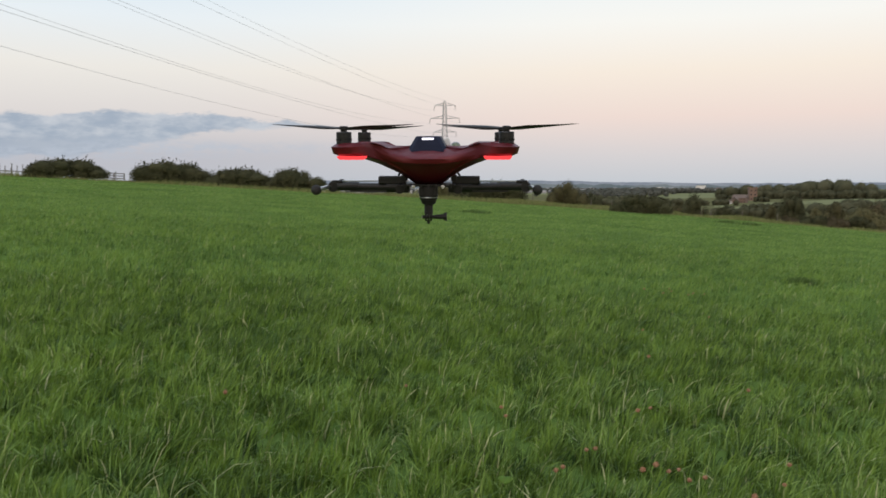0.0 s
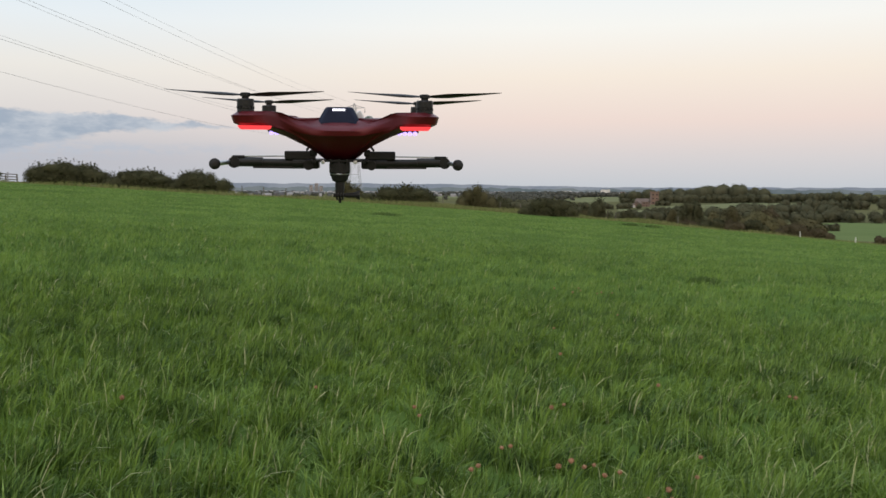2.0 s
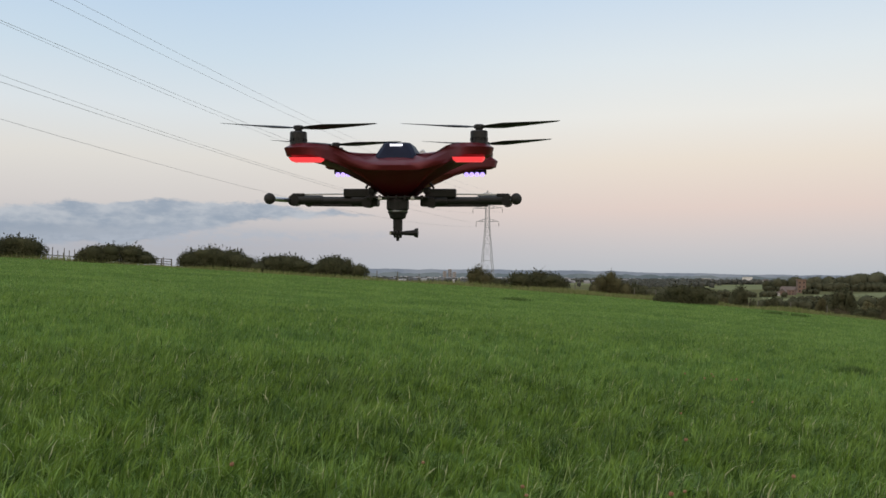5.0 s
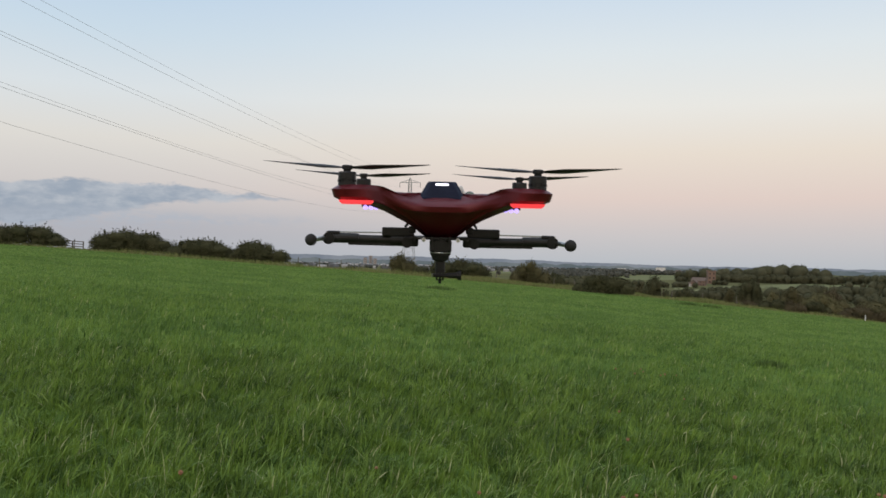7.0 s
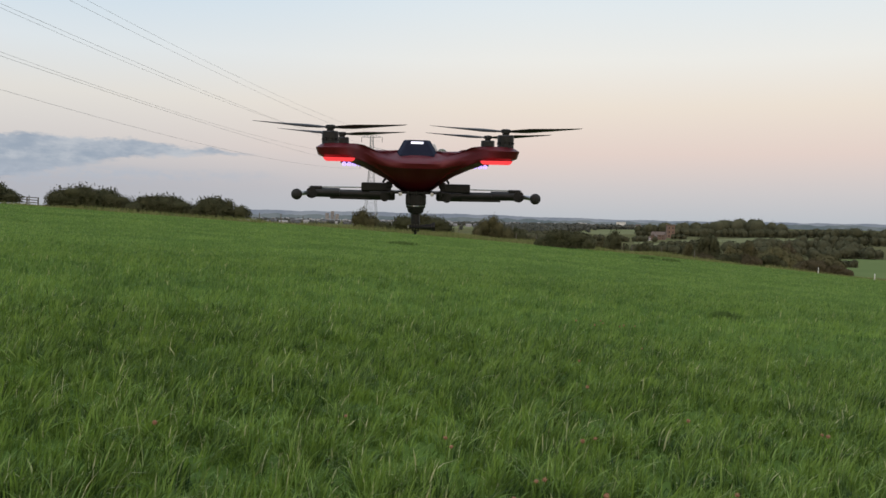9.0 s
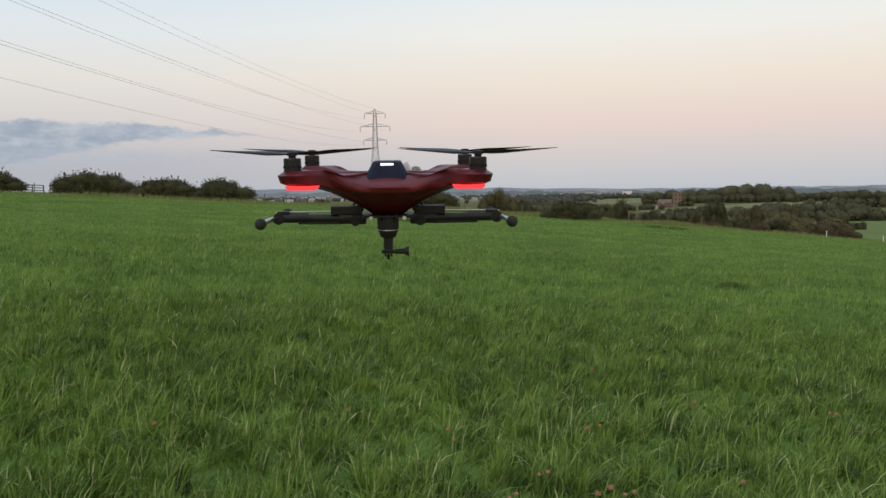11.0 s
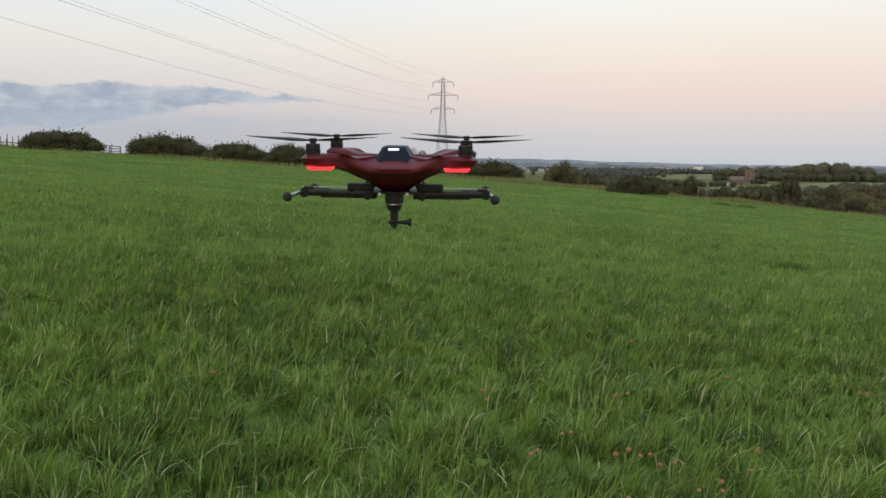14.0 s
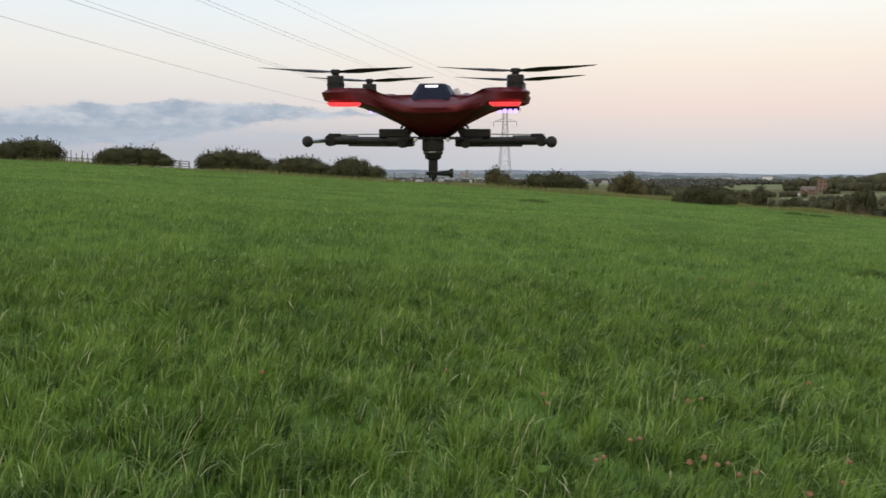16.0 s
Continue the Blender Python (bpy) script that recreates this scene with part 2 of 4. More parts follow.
def numpy_mesh(name, verts, faces, mat):
    """A mesh from arrays of corners and of faces of one size."""
    me = bpy.data.meshes.new(name)
    nf, k = faces.shape
    me.vertices.add(len(verts)), me.loops.add(nf * k), me.polygons.add(nf)
    me.vertices.foreach_set("co", verts.astype(np.float32).ravel())
    me.loops.foreach_set("vertex_index", faces.astype(np.int32).ravel())
    me.polygons.foreach_set("loop_start", np.arange(0, nf * k, k, dtype=np.int32))
    me.update(calc_edges=True)
    me.materials.append(mat)
    return new(name, me)


def soft_crown(name, points, facing, hearts, leaf, seed, mat, dense=1.0):
    """Leaf clumps whose shading follows the round of the crown, over dense lumpy hearts (centre and radii)."""
    V, F = leaf_mesh(points, leaf, seed, 1.2, facing)
    rs = np.random.RandomState(seed + 7)
    way = np.repeat(facing + rs.normal(0, 0.16, facing.shape) + np.array([0, 0, 0.1]), 4, axis=0)
    el, az = np.meshgrid(np.radians([-89, -50, -15, 20, 55, 89]), np.radians(np.arange(0, 360, 36)), indexing="ij")
    ball = np.stack([np.cos(el) * np.cos(az), np.cos(el) * np.sin(az), np.sin(el)], -1).reshape(-1, 3)
    r, c = np.meshgrid(np.arange(5), np.arange(10), indexing="ij")
    cell = np.stack([r * 10 + c, r * 10 + (c + 1) % 10, (r + 1) * 10 + (c + 1) % 10, (r + 1) * 10 + c], -1).reshape(-1, 4)
    n, k = len(hearts), len(ball)
    bumps = rs.uniform(0.82, 0.98, (n, k, 1)) * dense
    core = hearts[:, None, :3] + ball[None] * hearts[:, None, 3:] * bumps
    F = np.concatenate([F, (np.arange(n)[:, None, None] * k + cell[None]).reshape(-1, 4) + len(V)])
    V = np.concatenate([V, core.reshape(-1, 3)])
    way = np.concatenate([way, np.tile(ball, (n, 1))])
    way /= np.linalg.norm(way, axis=1, keepdims=True)
    ob = numpy_mesh(name, V, F, mat)
    ob.data.polygons.foreach_set("use_smooth", np.ones(len(F), bool))
    ob.data.normals_split_custom_set_from_vertices(way.astype(np.float32))
    return ob


def add_box(bm, c, s, m=None, bevel=0.0):
    g = bmesh.ops.create_cube(bm, size=1.0)["verts"]
    bmesh.ops.scale(bm, vec=s, verts=g)
    if bevel:
        es = list({e for v in g for e in v.link_edges})
        r = bmesh.ops.bevel(bm, geom=es, offset=bevel, segments=2, affect="EDGES", profile=0.5)
        g = list({v for v in r["verts"]} | {v for v in g if v.is_valid})
    mm = Matrix.Translation(c) @ (m or Matrix())
    bmesh.ops.transform(bm, matrix=mm, verts=g)


def add_tube(bm, a, b, r1, r2=None, n=12):
    a, b = Vector(a), Vector(b)
    d = b - a
    g = bmesh.ops.create_cone(bm, cap_ends=True, segments=n, radius1=r1, radius2=r1 if r2 is None else r2, depth=d.length)["verts"]
    bmesh.ops.transform(bm, matrix=Matrix.Translation((a + b) / 2) @ d.to_track_quat("Z", "Y").to_matrix().to_4x4(), verts=g)


def add_ball(bm, c, r, s=(1, 1, 1), u=14, v=10):
    g = bmesh.ops.create_uvsphere(bm, u_segments=u, v_segments=v, radius=r)["verts"]
    bmesh.ops.transform(bm, matrix=Matrix.Translation(c) @ Matrix.Diagonal((*s, 1)), verts=g)


def add_lathe(bm, profile, c=(0, 0, 0), n=20):
    """Rings of (radius, height), joined and capped."""
    rings = [[bm.verts.new((c[0] + r * math.cos(2 * math.pi * i / n), c[1] + r * math.sin(2 * math.pi * i / n), c[2] + h)) for i in range(n)] for r, h in profile]
    add_skin(bm, rings)


def add_skin(bm, rings):
    for p, q in zip(rings, rings[1:]):
        for i in range(len(p)):
            bm.faces.new((p[i], p[(i + 1) % len(p)], q[(i + 1) % len(p)], q[i]))
    bm.faces.new(rings[0][::-1]), bm.faces.new(rings[-1])


def bm_of(fn, *a, **k):
    bm = bmesh.new()
    fn(bm, *a, **k)
    return bm


def value_noise(x, y, cell, seed):
    """Smooth random heights between 0 and 1 over the plan."""
    rs = np.random.RandomState(seed)
    g = rs.rand(256, 256)
    u, v = x / cell + 1000.0, y / cell + 1000.0
    i, j = np.floor(u).astype(int), np.floor(v).astype(int)
    a, b = u - i, v - j
    a, b = a * a * (3 - 2 * a), b * b * (3 - 2 * b)
    i0, i1, j0, j1 = i % 256, (i + 1) % 256, j % 256, (j + 1) % 256
    return g[i0, j0] * (1 - a) * (1 - b) + g[i1, j0] * a * (1 - b) + g[i0, j1] * (1 - a) * b + g[i1, j1] * a * b


def ease(v, lo, hi):
    t = np.clip((v - lo) / (hi - lo), 0, 1)
    return t * t * (3 - 2 * t)


# ---- the lie of the land ----
EDGE = 100.0


def height(x, y):
    x, y = np.asarray(x, float), np.asarray(y, float)
    r = np.hypot(x, y)
    az = np.degrees(np.arctan2(x, np.maximum(y, 1e-3)))
    xc = np.clip(x, -90, 90)
    field = -0.060 * xc - np.where(xc > 0, 0.00030, 0.00010) * xc * xc + 0.05 * (value_noise(x, y, 9.0, 3) - 0.5) * ease(r, 3, 20)
    left = np.interp(r, [100, 400, 700, 1000, 1500, 2500, 3500, 4900], [-1.2, -4, -11, -12, -13, -9, -6, -4])
    right = np.interp(r, [100, 200, 350, 700, 900, 1150, 1500, 2500, 3500, 4900], [-3.5, -9, -13, -11, -9, -5.5, -11, -9, -6, -4])
    far = left + (right - left) * ease(az, 3, 15) + 2.0 * (value_noise(x, y, 160.0, 5) - 0.5) * ease(r, 300, 700)
    w = ease(y, EDGE + 1, EDGE + 45)
    back = ease(-y, 60, 300)
    return field * (1 - w) * (1 - back) + far * w - 6.0 * back


def ground_at(x, y):
    return float(height(x, y))


def spot(az, dist):
    """The plan place at a bearing in degrees, clockwise from straight ahead, and a distance."""
    return dist * math.sin(radians(az)), dist * math.cos(radians(az))


def build_ground():
    rad = np.concatenate([[0.0], np.geomspace(0.6, 60, 60), np.linspace(62, 160, 60), np.geomspace(165, 4900, 90)])
    ang = np.radians(np.concatenate([np.arange(-180, -40, 5.0), np.arange(-40, 40, 0.5), np.arange(40, 180, 5.0)]))
    R, A = np.meshgrid(rad, ang, indexing="ij")
    X, Y = R * np.sin(A), R * np.cos(A)
    V = np.stack([X, Y, height(X, Y)], -1).reshape(-1, 3)
    m, k = R.shape
    i, j = np.meshgrid(np.arange(m - 1), np.arange(k), indexing="ij")
    j2 = (j + 1) % k
    F = np.stack([i * k + j, i * k + j2, (i + 1) * k + j2, (i + 1) * k + j], -1).reshape(-1, 4)
    ob = numpy_mesh("ground", V, F, TURF)
    ob.data.materials.append(LAND)
    cy = V[F].mean(1)
    ob.data.polygons.foreach_set("material_index", ((cy[:, 1] > EDGE + 18) | (np.hypot(cy[:, 0], cy[:, 1]) > 170)).astype(np.int32))
    ob.data.polygons.foreach_set("use_smooth", np.ones(len(F), bool))
    ob.data.update()
    return tagged(ob, "green meadow sloping down to a hedge with farmland beyond", "ground", kind="structure")


build_ground()


# ---- plants ----
def leaf_mesh(points, size, seed, squash=0.8, facing=None):
    """Small bent leaf clumps (two triangles each) at the points, turned at random or loosely outwards."""
    rs = np.random.RandomState(seed)
    n = len(points)
    a = rs.normal(size=(n, 3))
    if facing is not None:
        out = facing + rs.normal(0, 0.34, (n, 3))
        a = np.cross(out, a)
    a /= np.linalg.norm(a, axis=1, keepdims=True)
    b = np.cross(a, rs.normal(size=(n, 3))) if facing is None else np.cross(out, a)
    b /= np.linalg.norm(b, axis=1, keepdims=True)
    s = (size * rs.uniform(0.5, 1.4, n))[:, None]
    k = np.cross(a, b) * 0.2
    V = np.stack([points - a * s, points - b * s * squash * 0.55 + k * s, points + a * s, points + b * s * squash * 0.55 + k * s], 1).reshape(-1, 3)
    return V, np.arange(4 * n).reshape(-1, 4)


def crown_points(rs, w, d, h, base, lumps, per):
    """Places on and in a heap of overlapping lumps that fill w x d x h, and the way each faces."""
    out, way, hearts = [], [], []
    for _ in range(lumps):
        cx, cy = rs.uniform(-0.42, 0.42) * w, rs.uniform(-0.35, 0.35) * d
        top = 1.0 - 0.55 * (2 * abs(cx) / w) ** 2.2 - rs.uniform(0, 0.22)
        lr = np.array([rs.uniform(0.10, 0.2) * w, rs.uniform(0.25, 0.45) * d, rs.uniform(0.22, 0.36) * h])
        cz = base + max(lr[2] * 0.7, (h - base) * top - lr[2])
        v = rs.normal(size=(per, 3))
        v /= np.linalg.norm(v, axis=1, keepdims=True)
        out.append(np.array([cx, cy, cz]) + v * lr * rs.uniform(0.72, 1.08, (per, 1)))
        hearts.append([cx, cy, cz, *lr])
        hearts.append([cx, cy, cz * 0.5, lr[0] * 0.95, lr[1] * 0.6, cz * 0.5])
        way.append(v)
        low = int(per * 0.8)
        q = np.stack([cx + rs.uniform(-1, 1, low) * lr[0] * 1.1, cy + rs.normal(0, lr[1] * 0.55, low), rs.uniform(base, cz + 0.1, low)], 1)
        out.append(q)
        side = (q - np.array([cx, cy, 0])) / np.array([lr[0], lr[1], 1.0])
        side[:, 2] = 0.15
        way.append(side / np.linalg.norm(side, axis=1, keepdims=True))
    pts, way = np.concatenate(out), np.concatenate(way)
    keep = pts[:, 2] > 0.03
    return pts[keep], way[keep], np.array(hearts)


def bush(name, az, dist, w, d, h, seed, mat, label, category, leaf=0.085, lumps=12, per=620, base=0.03, twigs=70, sink=0.0, shoots=90):
    rs = np.random.RandomState(seed)
    x, y = spot(az, dist)
    root = tagged(new(name), label, category)
    root.matrix_world = pose(x, y, ground_at(x, y) - sink, 0, 0, -az)
    pts, way, hearts = crown_points(rs, w, d, h, base, lumps, per)
    high = pts[pts[:, 2] > h * 0.62]
    shoot = high[rs.randint(len(high), size=shoots)]
    u = rs.uniform(0, 1, (shoots, 9))[:, :, None]
    lean = np.concatenate([rs.normal(0, 0.10, (shoots, 2)), rs.uniform(0.08, 0.26, (shoots, 1))], 1) * h
    spray = (shoot[:, None] + lean[:, None] * u + rs.normal(0, 0.012 * h, (shoots, 9, 3))).reshape(-1, 3)
    pts, way = np.concatenate([pts, spray]), np.concatenate([way, rs.normal(0, 0.6, spray.shape) + np.array([0, -0.3, 0.5])])
    crown = soft_crown("crown", pts, way, hearts, leaf, seed, mat, 0.74)
    crown.parent = root
    tagged(crown, kind="stuff")
    for i in range(4):
        bx = rs.uniform(-0.3, 0.3) * w
        stem = bm_of(add_tube, (bx, rs.uniform(-0.1, 0.1) * d, -0.1), (bx + rs.uniform(-0.3, 0.3), rs.uniform(-0.2, 0.2) * d, h * 0.55), 0.03 * h, 0.012 * h, 6)
        part("stem", stem, BARK, root)
    bm = bmesh.new()
    for i in range(twigs):
        q = pts[rs.randint(len(pts))]
        if q[2] < h * 0.5:
            continue
        e = q + np.array([rs.uniform(-0.2, 0.2), rs.uniform(-0.2, 0.2), rs.uniform(0.2, 0.55)]) * (h / 3.0)
        add_tube(bm, q, e, 0.008 * h, 0.003 * h, 4)
    tagged(part("twigs", bm, BARK, root), kind="stuff")
    return root


# hedge along the field's edge
for az, dist, w, h, seed in ((-29.6, 110, 8.0, 2.6, 10), (-23.8, 106, 8.2, 2.5, 11), (-17.7, 104, 9.4, 2.7, 12), (-13.3, 102, 7.8, 2.3, 13), (-9.8, 101, 6.8, 2.6, 14)):
    bush("hawthorn_hedge", az, dist, w, 3.0, h, seed, HEDGE, "dark green hawthorn bush with ragged top at the field edge", "bush", lumps=24, per=470)
bush("thorn_bush", 2.9, 106, 9.6, 3.0, 2.6, 21, HEDGE, "low dark green thorn bush by the far fence", "bush", lumps=14)
bush("small_tree", -0.3, 112, 3.9, 3.0, 2.7, 24, OLIVE, "small olive-green tree beside the thorn bush", "tree", lumps=8)
bush("round_tree", 8.25, 125, 6.0, 5.0, 4.9, 22, OLIVE, "round dark olive tree standing behind the field fence", "tree", lumps=16, per=560, sink=0.5, leaf=0.10, shoots=2, twigs=10)
bush("round_tree", 9.5, 126, 4.6, 4.0, 4.3, 25, HEDGE, "smaller dark round tree touching its taller neighbour", "tree", lumps=12, per=560, sink=0.5, leaf=0.10, shoots=2, twigs=10)
bush("low_hedge", 13.05, 96, 6.7, 3.0, 2.05, 23, HEDGE, "low dark clipped hedge on the meadow's edge", "bush", lumps=18)
for az, dist, w, d, h, seed, m in ((21.9, 140, 5.4, 4.0, 2.1, 31, RUSSET), (23.5, 139, 5.6, 4.0, 2.5, 32, HEDGE), (24.8, 138, 4.2, 4.0, 2.2, 34, RUSSET), (28.3, 132, 4.6, 3.4, 1.9, 33, RUSSET), (29.7, 134, 4.0, 3.0, 1.4, 35, RUSSET)):
    bush("scrub_bush", az, dist, w, d, h, seed, m, "brownish scrubby bush below the sloping meadow", "bush", lumps=14)
bush("willow_bush", 26.3, 158, 7.0, 6.0, 5.0, 36, PALE_OLIVE, "broad domed olive-green willow below the meadow", "tree", lumps=18, per=460, leaf=0.13, shoots=6)
bush("willow_bush", 26.0, 141, 4.4, 4.0, 2.6, 37, HEDGE, "dark low bush in front of the domed willow", "bush", lumps=12)
for az, dist, w, h, seed, m in ((16.5, 330, 9.5, 12.0, 41, HEDGE), (15.4, 345, 6.0, 8.6, 42, OLIVE), (22.15, 300, 8.6, 11.4, 43, HEDGE), (21.0, 318, 5.0, 7.4, 44, OLIVE), (24.6, 310, 9.0, 8.6, 45, OLIVE), (23.6, 292, 4.6, 6.6, 46, PALE_OLIVE), (26.9, 330, 8.0, 8.4, 47, RUSSET), (18.2, 350, 7.0, 7.6, 48, HEDGE)):
    bush("valley_tree", az, dist, w, w * 0.8, h, seed, m, "rounded dark green tree standing in the valley", "tree", leaf=0.24, lumps=18, per=340, twigs=20, shoots=6)


# ---- pylon and power lines ----
PYLON = (0.8, 400.0)
LINE_TURN = math.degrees(math.atan(0.2))
PYLON_TOP, ARMS = 41.4, ((39.2, 4.9), (33.2, 7.0), (26.9, 5.4))


def build_pylon():
    x, y = PYLON
    z0 = ground_at(x, y) - 0.3
    root = tagged(new("electricity_pylon"), "grey steel lattice electricity pylon with three crossarms", "pylon")
    root.matrix_world = pose(x, y, z0, 0, 0, -LINE_TURN)

    def half(z):
        return float(np.interp(z, [z0, 23.0, 40.3, PYLON_TOP], [3.3, 1.15, 0.6, 0.12]))
    levels = [z0, z0 + 7, z0 + 13, 16.5, 20.5, 24.0, 26.9, 30.0, 33.2, 36.2, 39.2]
    for sx, sy in ((1, 1), (1, -1), (-1, -1), (-1, 1)):
        bm = bmesh.new()
        for a, b in zip(levels, levels[1:] + [PYLON_TOP]):
            b = min(b, PYLON_TOP)
            add_tube(bm, (sx * half(a), sy * half(a), a - z0), (sx * half(b), sy * half(b), b - z0), 0.11, 0.10, 5)
        if levels[-1] < PYLON_TOP:
            add_tube(bm, (sx * half(39.2), sy * half(39.2), 39.2 - z0), (0, 0, PYLON_TOP - z0), 0.12, 0.1, 5)
        part("leg", bm, STEEL, root)
    for a, b in zip(levels, levels[1:]):
        bm = bmesh.new()
        p, q = half(a), half(b)
        ca = [(p, p), (-p, p), (-p, -p), (p, -p)]
        cb = [(q, q), (-q, q), (-q, -q), (q, -q)]
        for i in range(4):
            j = (i + 1) % 4
            add_tube(bm, (*ca[i], a - z0), (*cb[j], b - z0), 0.05, n=4)
            add_tube(bm, (*ca[j], a - z0), (*cb[i], b - z0), 0.05, n=4)
            add_tube(bm, (*cb[i], b - z0), (*cb[j], b - z0), 0.05, n=4)
        part("bracing", bm, STEEL, root)
    for z, w in ARMS:
        for s in (-1, 1):
            bm = bmesh.new()
            h0, h1 = half(z), half(z + 1.3)
            tip = (s * w, 0, z - z0)
            for sy in (-1, 1):
                add_tube(bm, (s * h0, sy * h0, z - z0), tip, 0.11, 0.08, 5)
                add_tube(bm, (s * h1, sy * h1, z + 1.3 - z0), tip, 0.09, 0.07, 5)
                for k in (0.33, 0.66):
                    add_tube(bm, (s * (h0 + (w - h0) * k), sy * h0 * (1 - k), z - z0), (s * (h1 + (w - h1) * k), sy * h1 * (1 - k), z - z0 + 1.3 * (1 - k)), 0.05, n=4)
            arm = part("crossarm", bm, STEEL, root)
            bm = bmesh.new()
            for k in range(9):
                add_tube(bm, (s * w, 0, z - z0 - 0.25 - 0.22 * k), (s * w, 0, z - z0 - 0.42 - 0.22 * k), 0.16, 0.09, 8)
            add_tube(bm, (s * w, 0, z - z0), (s * w, 0, z - z0 - 2.3), 0.05, n=5)
            part("insulator", bm, CERAMIC, arm)
    return root


build_pylon()


def power_line(x_off, z_end, sag):
    """One wire of the span: from the pylon's arm towards the next pylon, off to the side behind."""
    bm = bmesh.new()
    d = Vector((-0.2, -1.0, 0)).normalized()
    side = Vector((1.0, -0.2, 0)).normalized()
    start = Vector((*PYLON, 0)) + side * x_off
    span, n = 367.0, 60
    rings = []
    for i in range(n + 1):
        u = i / n
        c = start + d * (span * u) + Vector((0, 0, z_end - 4 * sag * u * (1 - u)))
        r = 0.025
        rings.append([bm.verts.new(c + side * (r * math.cos(a)) + Vector((0, 0, r * math.sin(a)))) for a in (0, 1.571, 3.142, 4.712)])
    add_skin(bm, rings)
    ob = mesh_ob("power_line", bm, WIRE)
    return tagged(ob, "thin grey overhead power line wire strung from the pylon", "wire", "wires of the pylon")


for z, w in ARMS:
    power_line(-w, z - 2.3, 5.6)
    power_line(w, z - 2.3, 3.4)
power_line(0.0, PYLON_TOP, 4.2)


# ---- the drone ----
def build_drone():
    root = tagged(new("quadcopter_drone"), "red and black quadcopter drone hovering with its landing legs raised", "drone")
    root.matrix_world = pose(-0.028, 1.735, 1.540, 3.5, 0.0, -2.0)

    # shell: one star-shaped gull-winged moulding, from the nose lip out to the four motor pods
    quarter = [(0.020, -0.097), (0.046, -0.094), (0.070, -0.102), (0.100, -0.128), (0.120, -0.160), (0.134, -0.177), (0.152, -0.179), (0.168, -0.170), (0.1745, -0.150), (0.170, -0.132), (0.152, -0.116), (0.124, -0.094), (0.094, -0.066), (0.070, -0.040), (0.062, -0.014)]
    right = quarter + [(x, -y) for x, y in quarter[::-1]]
    outline = right + [(-x, y) for x, y in right[::-1]]

    def top_z(r):
        return float(np.interp(r, [0, 0.05, 0.085, 0.115, 0.145, 0.17, 0.24], [-0.004, -0.0065, -0.0155, -0.012, -0.002, 0.001, 0.0]))

    def low_z(r):
        return float(np.interp(r, [0, 0.03, 0.05, 0.075, 0.105, 0.14, 0.17, 0.24], [-0.085, -0.083, -0.071, -0.057, -0.045, -0.033, -0.026, -0.022]))
    bm = bmesh.new()
    layers = []
    for s, kind in ((0.25, "t"), (0.55, "t"), (0.78, "t"), (0.94, "t"), (1.0, "u"), (0.98, "l"), (0.93, "b"), (0.8, "b"), (0.62, "b"), (0.42, "b"), (0.22, "b")):
        ring = []
        for x, y in outline:
            r1 = math.hypot(x, y)
            r = r1 * s
            pod = min(1.0, max(0.0, (r1 - 0.10) / 0.09))
            lip = (1 - pod) * 0.016
            if kind == "t":
                z = top_z(r) - lip * max(0.0, s - 0.5) * 1.6
            elif kind == "u":
                z = top_z(r) - 0.0070 - lip * 0.62
            elif kind == "l":
                z = max(low_z(r) + 0.003, top_z(r) - 0.0155 - lip * 0.62 - 0.004 * pod)
            else:
                z0 = max(low_z(r1) + 0.003, top_z(r1) - 0.0155 - lip * 0.62 - 0.004 * pod)
                w = float(np.interp(s, [0.42, 0.62, 0.8, 0.93], [1.0, 0.94, 0.66, 0.25]))
                z = z0 + (low_z(r) - z0) * max(w, pod)
            ring.append(bm.verts.new((x * s, y * s, z)))
        layers.append(ring)
    add_skin(bm, layers)
    bm.edges.ensure_lookup_table()
    hard = {v for k in (4, 5) for v in layers[k]}
    for e in bm.edges:
        if e.verts[0] in hard and e.verts[1] in hard and abs((e.verts[0].co - e.verts[1].co).z) < 0.006:
            e.smooth = False
    part("body", bm, RED, root, "dark red gull-winged shell", True)

    # canopy with its display light
    bm = bmesh.new()
    rings = []
    for z, hx, y0, y1 in ((-0.018, 0.0385, -0.068, 0.066), (-0.006, 0.0340, -0.060, 0.058), (0.0105, 0.0250, -0.049, 0.044), (0.0125, 0.0232, -0.045, 0.038)):
        c = 0.008
        rings.append([bm.verts.new(p) for p in ((hx, y0 + c, z), (hx, y1 - c, z), (hx - c, y1, z), (-hx + c, y1, z), (-hx, y1 - c, z), (-hx, y0 + c, z), (-hx + c, y0, z), (hx - c, y0, z))])
    add_skin(bm, rings)
    canopy = part("canopy", bm, SMOKE, root, "smoked dark blue plastic canopy")
    bv = canopy.modifiers.new("edges", "BEVEL")
    bv.width, bv.segments = 0.0015, 2
    bm = bmesh.new()
    add_box(bm, (0, -0.0522, 0.0072), (0.0225, 0.003, 0.0034), pose(0, 0, 0, -31), 0.0008)
    part("display_light", bm, LED_WHITE, canopy, "lit white display light")
    bm = bmesh.new()
    add_ball(bm, (0.052, 0.080, -0.009), 0.0105, (1, 1, 0.9))
    part("clear_dome", bm, CLEAR, root, "clear plastic dome", True)
    bm = bmesh.new()
    add_box(bm, (0.0360, 0.070, -0.005), (0.014, 0.022, 0.028), pose(0, 0, 0, 0, -26, 0), 0.003)
    part("antenna_cover", bm, WHITE, root, "sloping white plastic antenna cover")

